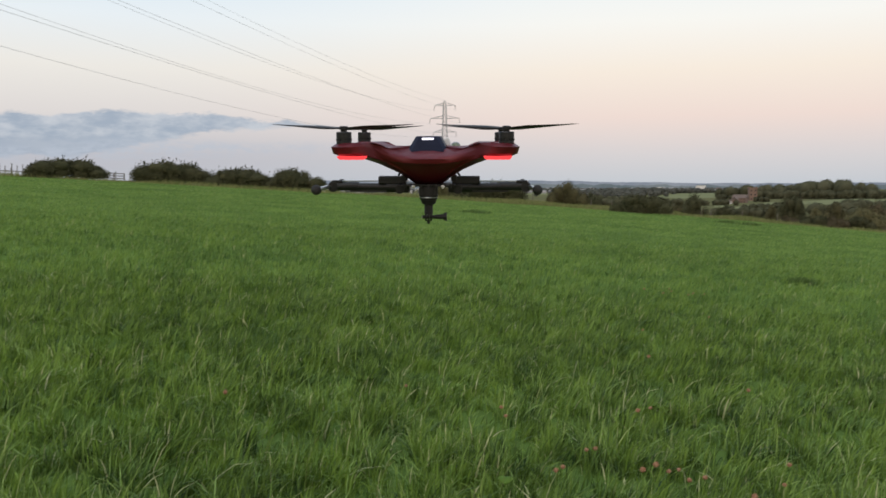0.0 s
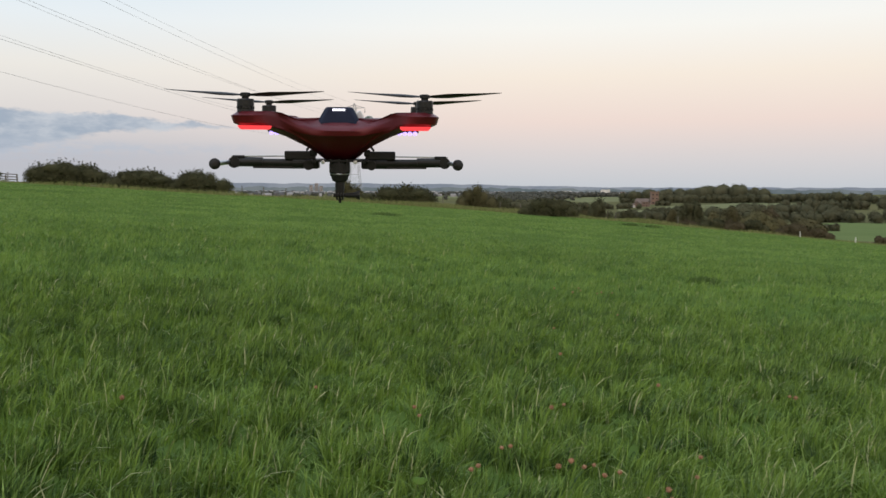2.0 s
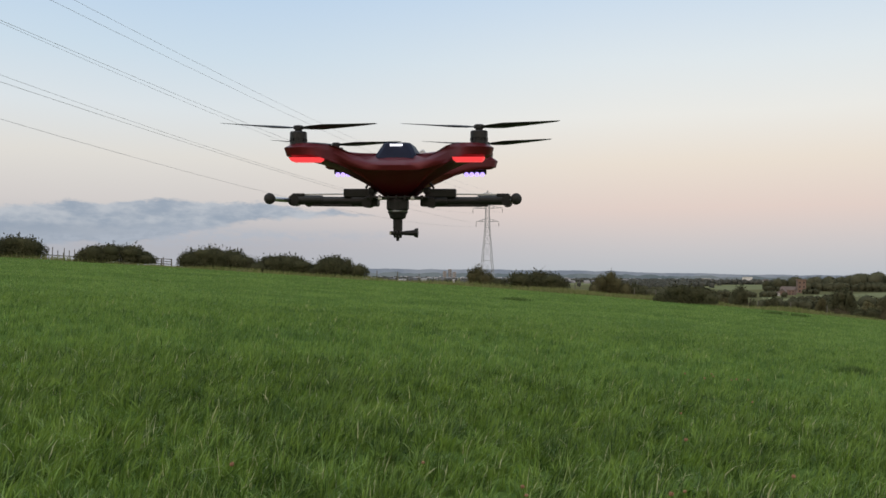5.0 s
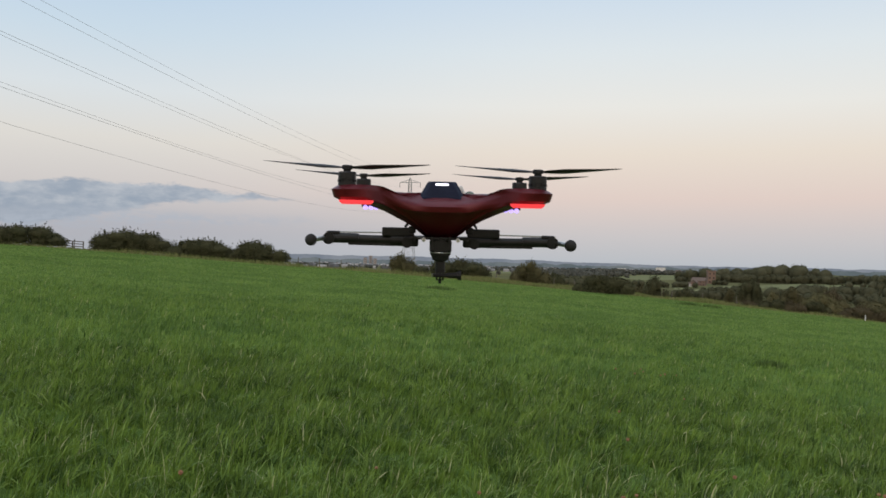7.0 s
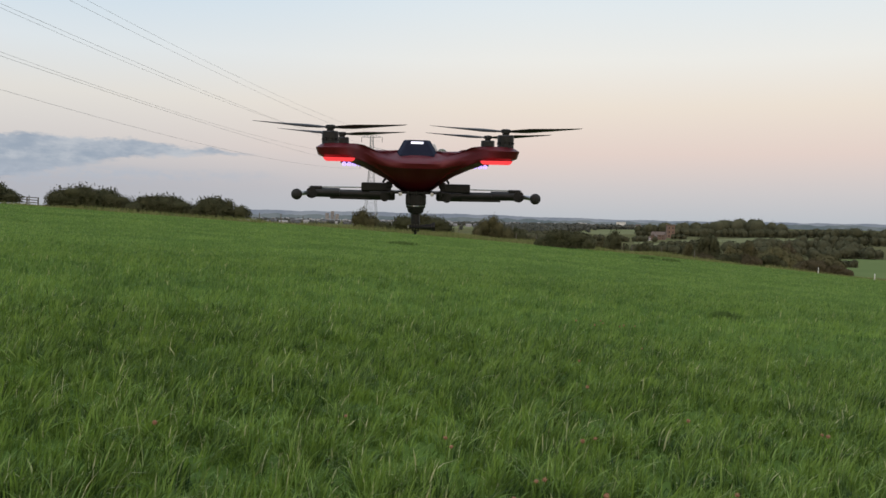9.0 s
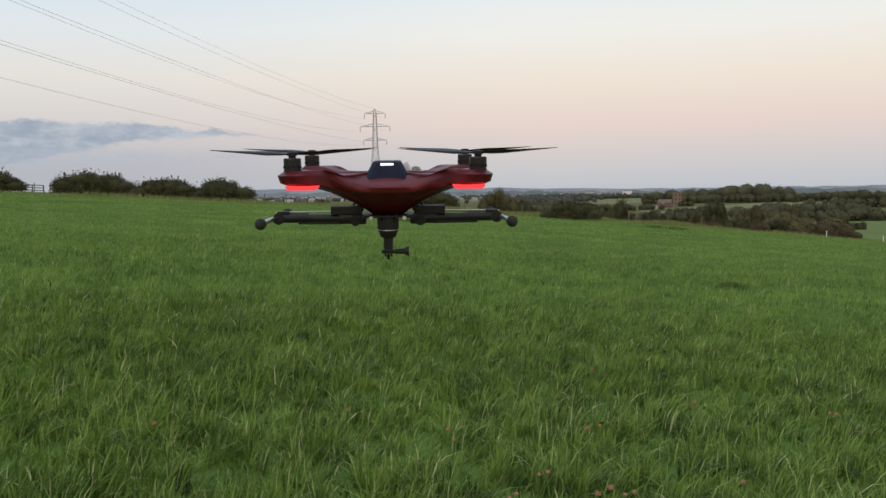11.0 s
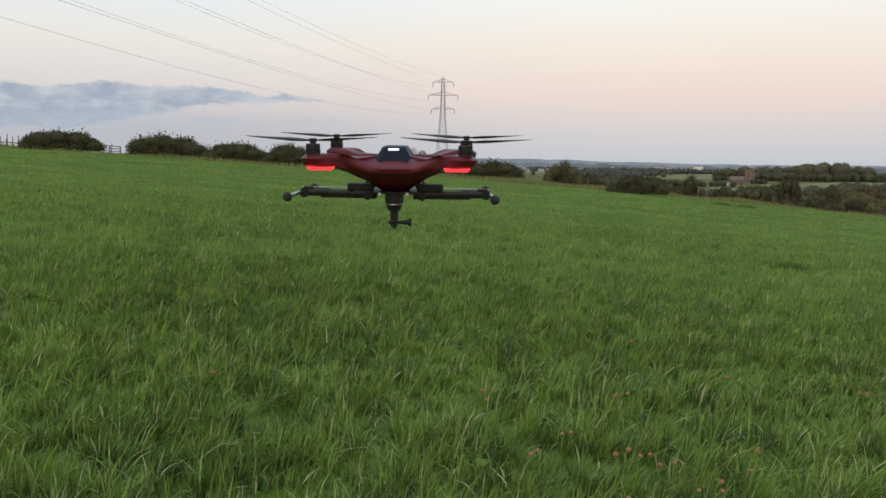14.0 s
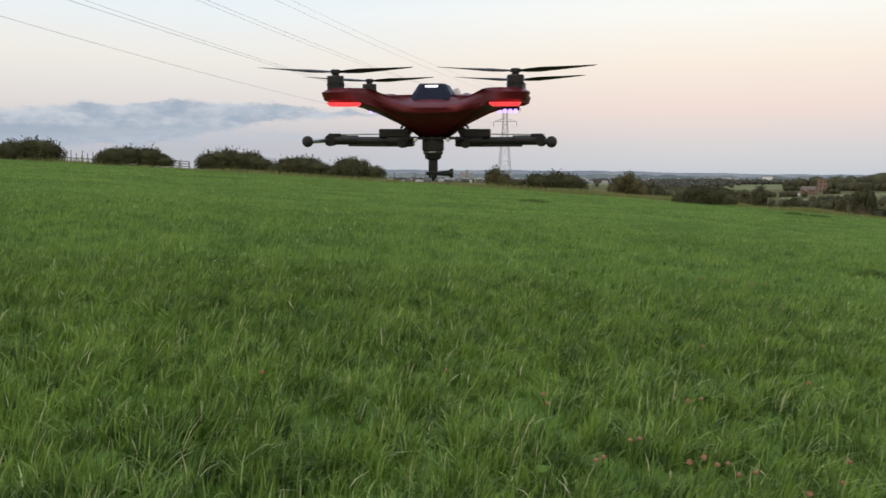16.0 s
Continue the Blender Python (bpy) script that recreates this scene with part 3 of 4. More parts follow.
    # motors, propellers, lights under the pods
    for sx in (-1, 1):
        for sy in (-1, 1):
            cx, cy = 0.15 * sx, 0.15 * sy
            bm = bmesh.new()
            add_lathe(bm, ((0.0142, -0.002), (0.0142, 0.004), (0.0132, 0.0045), (0.0132, 0.0085), (0.0142, 0.009), (0.0142, 0.0190), (0.0132, 0.0208), (0.006, 0.021)), (cx, cy, 0.0))
            for k in range(12):
                a = k * math.pi / 6
                add_box(bm, (cx + 0.0136 * math.cos(a), cy + 0.0136 * math.sin(a), 0.0065), (0.002, 0.004, 0.004), pose(0, 0, 0, 0, 0, math.degrees(a)))
            motor = part("motor", bm, MOTOR, root, "dark metal brushless motor")
            bm = bmesh.new()
            add_lathe(bm, ((0.0060, 0.0200), (0.0060, 0.0245), (0.0085, 0.0250), (0.0085, 0.0300), (0.0065, 0.0312), (0.002, 0.0316)), (cx, cy, 0.0), 14)
            part("hub", bm, BLACK, motor)
            prop = bmesh.new()
            for s in (-1, 1):
                rings = []
                for r, ch, tw, lift in ((0.006, 0.010, 16, 0.0), (0.020, 0.015, 20, 0.0005), (0.040, 0.0225, 17, 0.0015), (0.065, 0.0215, 13, 0.003), (0.090, 0.018, 10, 0.0045), (0.112, 0.0135, 8, 0.006), (0.126, 0.0085, 7, 0.007), (0.131, 0.003, 6, 0.0075)):
                    t = radians(tw) * (-s)
                    ring = []
                    for a, b in ((-0.5, 0.0), (0.0, 0.055), (0.5, 0.0), (0.0, -0.035)):
                        yy, zz = ch * a, ch * b
                        ring.append(prop.verts.new((s * r, yy * math.cos(t) - zz * math.sin(t), lift + yy * math.sin(t) + zz * math.cos(t))))
                    rings.append(ring)
                add_skin(prop, rings)
            turn = {(-1, -1): 4, (1, -1): -5, (-1, 1): 9, (1, 1): -8}[(sx, sy)]
            bmesh.ops.transform(prop, matrix=pose(cx, cy, 0.0275, 0, 0, turn), verts=prop.verts)
            part("propeller", prop, BLACK, root, "thin black two-bladed propeller", True)
            bm = bmesh.new()
            if sy < 0:
                rings = []
                for z, x0, x1, y0, y1 in ((-0.0235, 0.108, 0.160, -0.177, -0.142), (-0.0272, 0.109, 0.158, -0.175, -0.143), (-0.0300, 0.113, 0.155, -0.171, -0.145)):
                    rings.append([bm.verts.new((sx * px, py, z)) for px, py in ((x0, y0), (x1, y0), (x1, y1), (x0, y1))])
                add_skin(bm, rings)
                part("light_strip", bm, LED_RED, root, "glowing red light strip")
            else:
                add_box(bm, (sx * 0.129, 0.148, -0.0275), (0.046, 0.020, 0.010), None, 0.001)
                strip = part("light_bar", bm, BLACK, root)
                for k in range(4):
                    bm = bmesh.new()
                    add_ball(bm, (sx * (0.113 + 0.0105 * k), 0.138, -0.0335), 0.0046, u=8, v=6)
                    part("lamp", bm, LED_VIOLET, strip, "small violet-white lamp")

    # undercarriage: plate, dampers, cross bars, legs
    bm = bmesh.new()
    add_box(bm, (0, 0.0, -0.0845), (0.108, 0.10, 0.004), None, 0.001)
    for k in range(7):
        add_tube(bm, (-0.045 + 0.015 * k, -0.049, -0.0890), (-0.045 + 0.015 * k, -0.049, -0.0810), 0.0024, n=8)
    part("base_plate", bm, BLACK, root)
    for sx in (-1, 1):
        bm = bmesh.new()
        add_ball(bm, (sx * 0.029, -0.052, -0.0865), 0.0038, u=10, v=8)
        part("damper", bm, WHITE, root, "white rubber vibration damper")
        bm = bmesh.new()
        add_box(bm, (sx * 0.0745, 0.0, -0.0755), (0.056, 0.026, 0.0155), None, 0.002)
        add_box(bm, (sx * 0.050, 0.0, -0.071), (0.012, 0.030, 0.012), None, 0.002)
        add_tube(bm, (sx * 0.062, -0.004, -0.066), (sx * 0.050, -0.02, -0.050), 0.0022, n=8)
        part("cross_bar", bm, BLACK, root)
        bm = bmesh.new()
        add_box(bm, (sx * 0.052, -0.004, -0.0915), (0.026, 0.034, 0.017), None, 0.003)
        add_tube(bm, (sx * 0.058, -0.024, -0.0935), (sx * 0.058, 0.018, -0.0935), 0.009, n=16)
        part("hinge", bm, BLACK, root)
        droop = -0.4
        bm = bmesh.new()
        L = lambda r, dz=0.0, yy=-0.004: (sx * (0.061 + r * math.cos(radians(droop))), yy, -0.0900 - r * math.sin(radians(droop)) + dz)
        add_tube(bm, L(0.0), L(0.128), 0.0074, n=16)
        add_tube(bm, L(0.004), L(0.026), 0.0105, n=16)
        add_tube(bm, L(0.082, 0.001), L(0.134, 0.001), 0.0088, n=16)
        add_box(bm, L(0.060, -0.0075), (0.080, 0.009, 0.006), pose(0, 0, 0, 0, sx * droop, 0), 0.001)
        leg = part("leg", bm, CARBON, root, "raised black carbon landing leg")
        bm = bmesh.new()
        add_tube(bm, L(0.010, 0.013), L(0.140, 0.011), 0.0013, n=6)
        part("tie_rod", bm, SILVER, leg, "thin bright tie rod")
        bm = bmesh.new()
        add_tube(bm, L(0.134, 0, -0.014), L(0.134, 0, 0.014), 0.0105, n=14)
        add_box(bm, L(0.126, 0.010), (0.022, 0.014, 0.006), None, 0.0015)
        part("elbow", bm, BLACK, leg)
        bm = bmesh.new()
        add_tube(bm, L(0.150, 0, -0.106), L(0.134, 0, 0.102), 0.0042, n=12)
        skid = part("skid_bar", bm, SILVER, leg, "thin grey metal skid bar")
        for yy, rr in ((-0.110, 0.150), (0.106, 0.134)):
            bm = bmesh.new()
            add_ball(bm, L(rr, 0, yy), 0.0098)
            add_tube(bm, L(rr, 0, yy), L(rr, 0, yy * 0.84), 0.0060, n=12)
            part("rubber_foot", bm, RUBBER, skid, "round black rubber foot", True)

    # camera mount below the belly
    bm = bmesh.new()
    add_lathe(bm, ((0.0180, -0.087), (0.0190, -0.090), (0.0190, -0.106), (0.0178, -0.1075), (0.0178, -0.1120), (0.0160, -0.1135), (0.0140, -0.121), (0.0090, -0.1235)), (0, -0.030, 0.0), 24)
    add_box(bm, (0, -0.030, -0.097), (0.037, 0.030, 0.020), None, 0.003)
    mount = part("camera_mount", bm, BLACK, root, "black stepped camera mount")
    bm = bmesh.new()
    add_lathe(bm, ((0.0180, -0.1078), (0.0184, -0.1086), (0.0180, -0.1094)), (0, -0.030, 0.0), 24)
    part("ring", bm, SILVER, mount, "thin bright ring")
    bm = bmesh.new()
    add_tube(bm, (0, -0.030, -0.120), (0, -0.030, -0.143), 0.0085, n=16)
    for k in (-1, 0, 1):
        add_tube(bm, (0.0052 * k - 0.0016, -0.030, -0.148), (0.0052 * k + 0.0016, -0.030, -0.148), 0.0088, n=18)
        add_box(bm, (0.0052 * k, -0.030, -0.142), (0.0030, 0.015, 0.010))
    add_tube(bm, (0, -0.030, -0.154), (0, -0.030, -0.162), 0.0035, 0.0025, 10)
    part("clamp", bm, BLACK, mount)
    bm = bmesh.new()
    add_tube(bm, (-0.012, -0.030, -0.148), (0.022, -0.030, -0.148), 0.0035, n=12)
    add_tube(bm, (0.012, -0.030, -0.148), (0.030, -0.030, -0.1475), 0.0040, 0.0052, 12)
    add_tube(bm, (0.030, -0.030, -0.1475), (0.0365, -0.030, -0.1475), 0.0075, 0.0088, 8)
    screw = part("thumb_screw", bm, BLACK, mount, "black plastic thumb screw")
    bm = bmesh.new()
    add_tube(bm, (-0.0145, -0.030, -0.148), (-0.009, -0.030, -0.148), 0.0030, n=6)
    part("nut", bm, SILVER, screw, "bright hexagonal nut")
    return root


build_drone()


# ---- meadow grass ----
def fan(rs, n, r0, r1, half_angle, power):
    """Random places in a fan before the camera, thinning out with distance."""
    k = 2.0 - power
    r = (r0 ** k + rs.rand(n) * (r1 ** k - r0 ** k)) ** (1 / k)
    a = np.radians(rs.uniform(-half_angle, half_angle, n) + rs.normal(0, 4.5, n))
    return r * np.sin(a), r * np.cos(a), r


def blades(name, n, r0, r1, half_angle, power, wide, tall, seed, joints, label, mat=GRASS, leave=0.0):
    """Bent grass blades in clumps: joints is the number of segments below the tip."""
    rs = np.random.RandomState(seed)
    x, y, r = fan(rs, n, r0, r1, half_angle, power)
    tuft = value_noise(x, y, 0.075, 7) * 0.55 + value_noise(x, y, 0.22, 8) * 0.45
    patch = value_noise(x, y, 1.3, 9) * 0.6 + value_noise(x, y, 4.0, 10) * 0.4
    keep = (np.abs(np.degrees(np.arctan2(x, y))) > leave + rs.normal(0, 4.0, n) * (leave > 0)) | ((r < 2.3) & (leave > 0))
    low = 0.2 if joints == 3 else 0.16
    keep &= r < r1 * (0.68 + 0.32 * rs.rand(n))
    keep &= rs.rand(n) < low + (1 - low) * ease(tuft, 0.38 if joints == 3 else 0.30, 0.62)
    x, y, r, tuft, patch = x[keep], y[keep], r[keep], tuft[keep], patch[keep]
    n = len(x)
    h = tall * rs.uniform(0.4, 1.2, n) * (0.45 + 0.75 * ease(tuft, 0.2, 0.8) + 0.22 * (patch - 0.3))
    z = height(x, y) - 0.01
    # each clump leans its own way; a third of the blades flop over
    la = 2 * math.pi * (value_noise(x, y, 0.22, 21) * 1.8 + value_noise(x, y, 0.7, 22)) + rs.normal(0, 1.15, n)
    flop = rs.rand(n) < (0.45 if joints == 3 else 0.33)
    lean = h * np.where(flop, rs.uniform(0.6, 1.15, n), rs.uniform(0.05, 0.4, n))
    sink = np.where(flop, 0.66, 0.93)
    dx, dy = np.cos(la) * lean + 0.16 * h, np.sin(la) * lean
    fa = rs.uniform(0, 2 * math.pi, n)
    wv = wide(r) * rs.uniform(0.5, 1.35, n)
    wx, wy = np.cos(fa) * wv, np.sin(fa) * wv
    rows = []
    for k in range(joints):
        u = k / joints
        bend = u ** 1.9
        cz = z + h * (u - (1 - sink) * u ** 2.5)
        s = (1.0, 0.95, 0.7)[k] * 0.5
        for sg in (-1, 1):
            rows.append(np.stack([x + dx * bend + sg * wx * s, y + dy * bend + sg * wy * s, cz], -1))
    rows.append(np.stack([x + dx, y + dy, z + h * sink], -1))
    k = len(rows)
    V = np.stack(rows, 1).reshape(-1, 3)
    tris = []
    for j in range(joints - 1):
        a = 2 * j
        tris += [(a, a + 1, a + 3), (a, a + 3, a + 2)]
    tris.append((k - 3, k - 2, k - 1))
    F = (np.arange(n)[:, None, None] * k + np.array(tris)[None]).reshape(-1, 3)
    ob = numpy_mesh(name, V, F, mat)
    ob.data.polygons.foreach_set("use_smooth", np.ones(len(F), bool))
    return tagged(ob, label, "grass", kind="stuff")


blades("meadow_grass", 285000, 2.2, 13.0, 43, 0.95, lambda r: 0.0074 + 0.0004 * r, 0.165, 1, 3, "long lush green meadow grass leaning in tufts")
blades("meadow_grass", 200000, 7.0, 30.0, 42, 1.5, lambda r: 0.0080 * (r / 7.0) ** 0.72, 0.140, 2, 2, "green meadow grass across the middle of the field", GRASS_MID)
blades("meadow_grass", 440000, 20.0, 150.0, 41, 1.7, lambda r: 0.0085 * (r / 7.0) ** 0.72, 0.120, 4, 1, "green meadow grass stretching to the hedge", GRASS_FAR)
blades("meadow_grass", 125000, 0.2, 12.0, 180, 0.3, lambda r: 0.026 + 0 * r, 0.15, 3, 2, "green meadow grass round the standpoint", leave=42.0)

blades("long_grass", 15000, 2.3, 7.5, 42, 0.5, lambda r: 0.0058 + 0.0003 * r, 0.205, 5, 3, "scattered long pale green blades standing over the meadow", GRASS_TIP)

# ---- farmland, woods and town beyond the meadow ----
FIELD_LIGHT = material("pasture", (0.195, 0.205, 0.110), 0.95, second=(0.165, 0.180, 0.095), scale=0.02, scale2=0.2, spec=0.0)
FIELD_GREEN = material("lower_field", (0.150, 0.195, 0.078), 0.95, second=(0.125, 0.170, 0.066), scale=0.02, scale2=0.2, spec=0.0)
# both far ridges glow: distance haze painted in as blue-grey emission
HAZE_FAR = bpy.data.materials.new("ridge_painted_haze")
HAZE_MID = bpy.data.materials.new("slopes_painted_haze")
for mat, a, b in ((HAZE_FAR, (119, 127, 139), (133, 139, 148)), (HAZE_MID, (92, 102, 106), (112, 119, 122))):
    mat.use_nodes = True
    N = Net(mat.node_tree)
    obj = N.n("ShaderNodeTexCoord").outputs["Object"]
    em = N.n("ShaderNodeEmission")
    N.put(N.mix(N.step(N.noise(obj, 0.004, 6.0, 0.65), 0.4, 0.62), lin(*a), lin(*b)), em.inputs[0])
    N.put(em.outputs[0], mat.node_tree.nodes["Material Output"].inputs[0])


def backdrop(name, dist, az0, az1, top, rough, seed, mat, label):
    """A far ridge: a curved wall of land with an uneven skyline; top gives its elevation in degrees by bearing."""
    az = np.arange(az0, az1, 0.08)
    rs = np.random.RandomState(seed)
    el = np.interp(az, *top) + rough * (value_noise(az * 10, az * 0, 9.0, seed) - 0.5) + 0.4 * rough * (value_noise(az * 10, az * 0, 2.0, seed + 1) - 0.5)
    x, y = dist * np.sin(np.radians(az)), dist * np.cos(np.radians(az))
    n = len(az)
    lo = np.stack([x, y, np.full(n, -60.0)], 1)
    hi = np.stack([x, y, 1.45 + dist * np.tan(np.radians(el))], 1)
    V = np.concatenate([lo, hi])
    i = np.arange(n - 1)
    ob = numpy_mesh(name, V, np.stack([i, i + 1, n + i + 1, n + i], 1), mat)
    return tagged(ob, label, "hills", kind="structure")


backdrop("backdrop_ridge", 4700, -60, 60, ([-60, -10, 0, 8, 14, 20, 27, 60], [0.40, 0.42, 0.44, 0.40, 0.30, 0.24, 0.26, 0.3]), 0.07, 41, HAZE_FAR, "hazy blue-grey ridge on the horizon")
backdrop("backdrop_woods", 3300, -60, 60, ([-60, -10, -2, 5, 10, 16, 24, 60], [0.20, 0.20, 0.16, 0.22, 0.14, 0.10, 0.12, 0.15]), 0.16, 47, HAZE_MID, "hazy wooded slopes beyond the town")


def far_field(edges, label, mat=FIELD_LIGHT):
    """A field: its near and far distance at each of a few bearings."""
    bear = np.linspace(edges[0][0], edges[-1][0], 16)
    cols = list(zip(*edges))
    near, away = np.interp(bear, cols[0], cols[1]), np.interp(bear, cols[0], cols[2])
    u = np.linspace(0, 1, 10)
    r = near[:, None] + (away - near)[:, None] * u[None]
    x, y = r * np.sin(np.radians(bear))[:, None], r * np.cos(np.radians(bear))[:, None]
    V = np.stack([x, y, height(x, y) + 0.25 - 2.0 * (u[None] == 0)], -1).reshape(-1, 3)
    i, j = np.meshgrid(np.arange(15), np.arange(9), indexing="ij")
    F = np.stack([i * 10 + j, (i + 1) * 10 + j, (i + 1) * 10 + j + 1, i * 10 + j + 1], -1).reshape(-1, 4)
    return tagged(numpy_mesh("ground_pasture", V, F, mat), label, "field", kind="structure")


far_field(((13.6, 870, 900), (14.5, 850, 960), (15.6, 800, 1060), (16.5, 820, 1140), (17.5, 840, 1150), (18.3, 860, 1150)), "pale green pasture rising on the far slope")
far_field(((18.5, 560, 575), (19.4, 555, 625), (20.4, 555, 690)), "pale green paddock below the village")
far_field(((17.6, 590, 650), (18.4, 600, 640)), "pale green paddock beside the cottages")
far_field(((20.6, 640, 720), (21.4, 640, 740)), "pale green paddock behind the dark tree")
far_field(((22.6, 690, 760), (25.0, 690, 840), (26.8, 690, 860)), "pale green field before the wood")
far_field(((26.9, 700, 840), (29.2, 740, 850)), "pale green field before the wood")
far_field(((29.4, 300, 400), (31.0, 168, 425), (36.0, 165, 430)), "green field below the meadow", FIELD_GREEN)
far_field(((4.5, 1500, 1900), (7.5, 1500, 1900)), "pale field in the valley")


def far_trees(strips, leaf, count, seed, label, mat=WOODS, gap=0.4):
    """Rows of distant trees: each strip is bearing and distance of both ends, height at both ends and depth."""
    rs = np.random.RandomState(seed)
    out, way, hearts = [], [], []
    for a0, r0, h0, a1, r1, h1, d in strips:
        p, q = np.array(spot(a0, r0)), np.array(spot(a1, r1))
        ln = np.linalg.norm(q - p)
        for _ in range(max(3, int(ln / (0.5 * (h0 + h1) * gap)))):
            u = rs.rand()
            c = p + (q - p) * u + rs.normal(0, d * 0.4, 2)
            th = (h0 + (h1 - h0) * u) * rs.uniform(0.72, 1.06)
            rad = th * rs.uniform(0.36, 0.6)
            v = rs.normal(size=(count, 3))
            v /= np.linalg.norm(v, axis=1, keepdims=True)
            g = ground_at(*c)
            lump = 1.0 + 0.16 * np.sin(v[:, 0] * 5 + u * 40) * np.sin(v[:, 2] * 6 + u * 90)
            out.append(np.array([c[0], c[1], g + th * 0.55]) + v * np.array([rad, rad, th * 0.45]) * (lump * rs.uniform(0.9, 1.04, count))[:, None])
            way.append(v)
            hearts.append([c[0], c[1], g + th * 0.55, rad, rad, th * 0.45])
            n = count // 3
            a = rs.uniform(0, 2 * math.pi, n)
            out.append(np.stack([c[0] + np.cos(a) * rad * 0.9, c[1] + np.sin(a) * rad * 0.9, g + rs.uniform(0, th * 0.5, n)], 1))
            way.append(np.stack([np.cos(a), np.sin(a), 0 * a + 0.2], 1))
    ob = soft_crown("far_trees", np.concatenate(out), np.concatenate(way), np.array(hearts), leaf, seed, mat)
    return tagged(ob, label, "trees", kind="stuff")


# woods behind the village, copses and hedgerows in the valley
far_trees([(18.0, 870, 11, 19.3, 860, 11, 14), (19.5, 860, 13, 20.6, 860, 13, 10), (20.4, 865, 10, 22.4, 880, 15, 20), (22.2, 880, 15.5, 24.6, 885, 19.0, 22), (24.6, 885, 19.0, 26.2, 880, 14.5, 20),
           (26.0, 880, 12, 27.2, 875, 7.5, 16), (20.6, 840, 8, 27.0, 855, 8.5, 8)], 0.62, 230, 51, "dark green domed wood on the ridge behind the village", gap=0.2)
far_trees([(26.8, 900, 8, 30.0, 880, 9, 22), (29.5, 870, 9.5, 32.0, 860, 11.5, 22), (32.0, 850, 9, 40.0, 830, 11, 30), (29.0, 700, 8, 40.0, 660, 8, 20)], 0.62, 190, 56, "long dark wood beyond the fields", gap=0.24)
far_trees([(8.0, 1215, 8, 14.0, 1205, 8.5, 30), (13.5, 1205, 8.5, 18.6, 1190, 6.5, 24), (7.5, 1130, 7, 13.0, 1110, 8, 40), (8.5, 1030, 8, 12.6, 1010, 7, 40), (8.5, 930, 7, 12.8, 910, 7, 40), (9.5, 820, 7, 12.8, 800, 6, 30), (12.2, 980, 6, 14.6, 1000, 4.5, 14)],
          1.0, 60, 57, "hazy dark woodland covering the far hill", WOODS_HAZED, gap=0.3)
far_trees([(9.5, 640, 7, 14.5, 620, 6.5, 30), (10.0, 520, 6, 15.0, 500, 6, 30), (17.6, 420, 5.2, 21.4, 400, 5.6, 12), (19.6, 540, 3.6, 22.0, 560, 4.5, 8),
           (22.6, 430, 6.4, 25.6, 420, 7.5, 14), (24.8, 480, 8.5, 26.8, 470, 9.0, 12), (25.6, 400, 6.4, 29.4, 390, 6.0, 14), (14.3, 620, 5.0, 18.3, 640, 4.4, 10), (26.2, 560, 6.5, 30.0, 540, 6.0, 14), (20.0, 745, 4.0, 20.9, 745, 5.0, 5), (17.6, 800, 5, 18.4, 800, 6, 6)],
          0.40, 220, 52, "dark hedgerow trees in the valley below the meadow", gap=0.3)
far_trees([(28.0, 440, 5.4, 36.0, 430, 6.2, 10), (28.6, 470, 7.5, 31.5, 470, 7.0, 10), (33.2, 455, 8, 34.4, 455, 8, 6), (29.0, 330, 3.0, 30.6, 320, 2.5, 5)], 0.40, 220, 58, "dark rounded shrubs along the lower field", gap=0.3)
far_trees([(20.6, 170, 2.6, 25.6, 168, 3.6, 4), (26.8, 190, 4.2, 29.4, 185, 3.8, 4), (27.4, 250, 5.0, 30.0, 245, 4.4, 5)], 0.3, 260, 53, "olive scrub and small trees on the bank", OLIVE)
far_trees([(33.2, 140, 1.2, 33.6, 140, 1.2, 1), (35.0, 135, 1.0, 36.5, 135, 1.4, 2)], 0.2, 200, 55, "low brown scrub in the rough grass", RUSSET)
rs_far = np.random.RandomState(8)
rows_far = []
for _ in range(26):
    a, r = rs_far.uniform(-14, 20), rs_far.uniform(1300, 2700)
    h = rs_far.uniform(6, 10)
    rows_far.append((a, r, h, a + rs_far.uniform(0.8, 3.4), r + rs_far.uniform(-60, 60), h, 12))
far_trees(rows_far, 2.2, 20, 54, "distant hedgerows and woods across the valley", WOODS_HAZED)


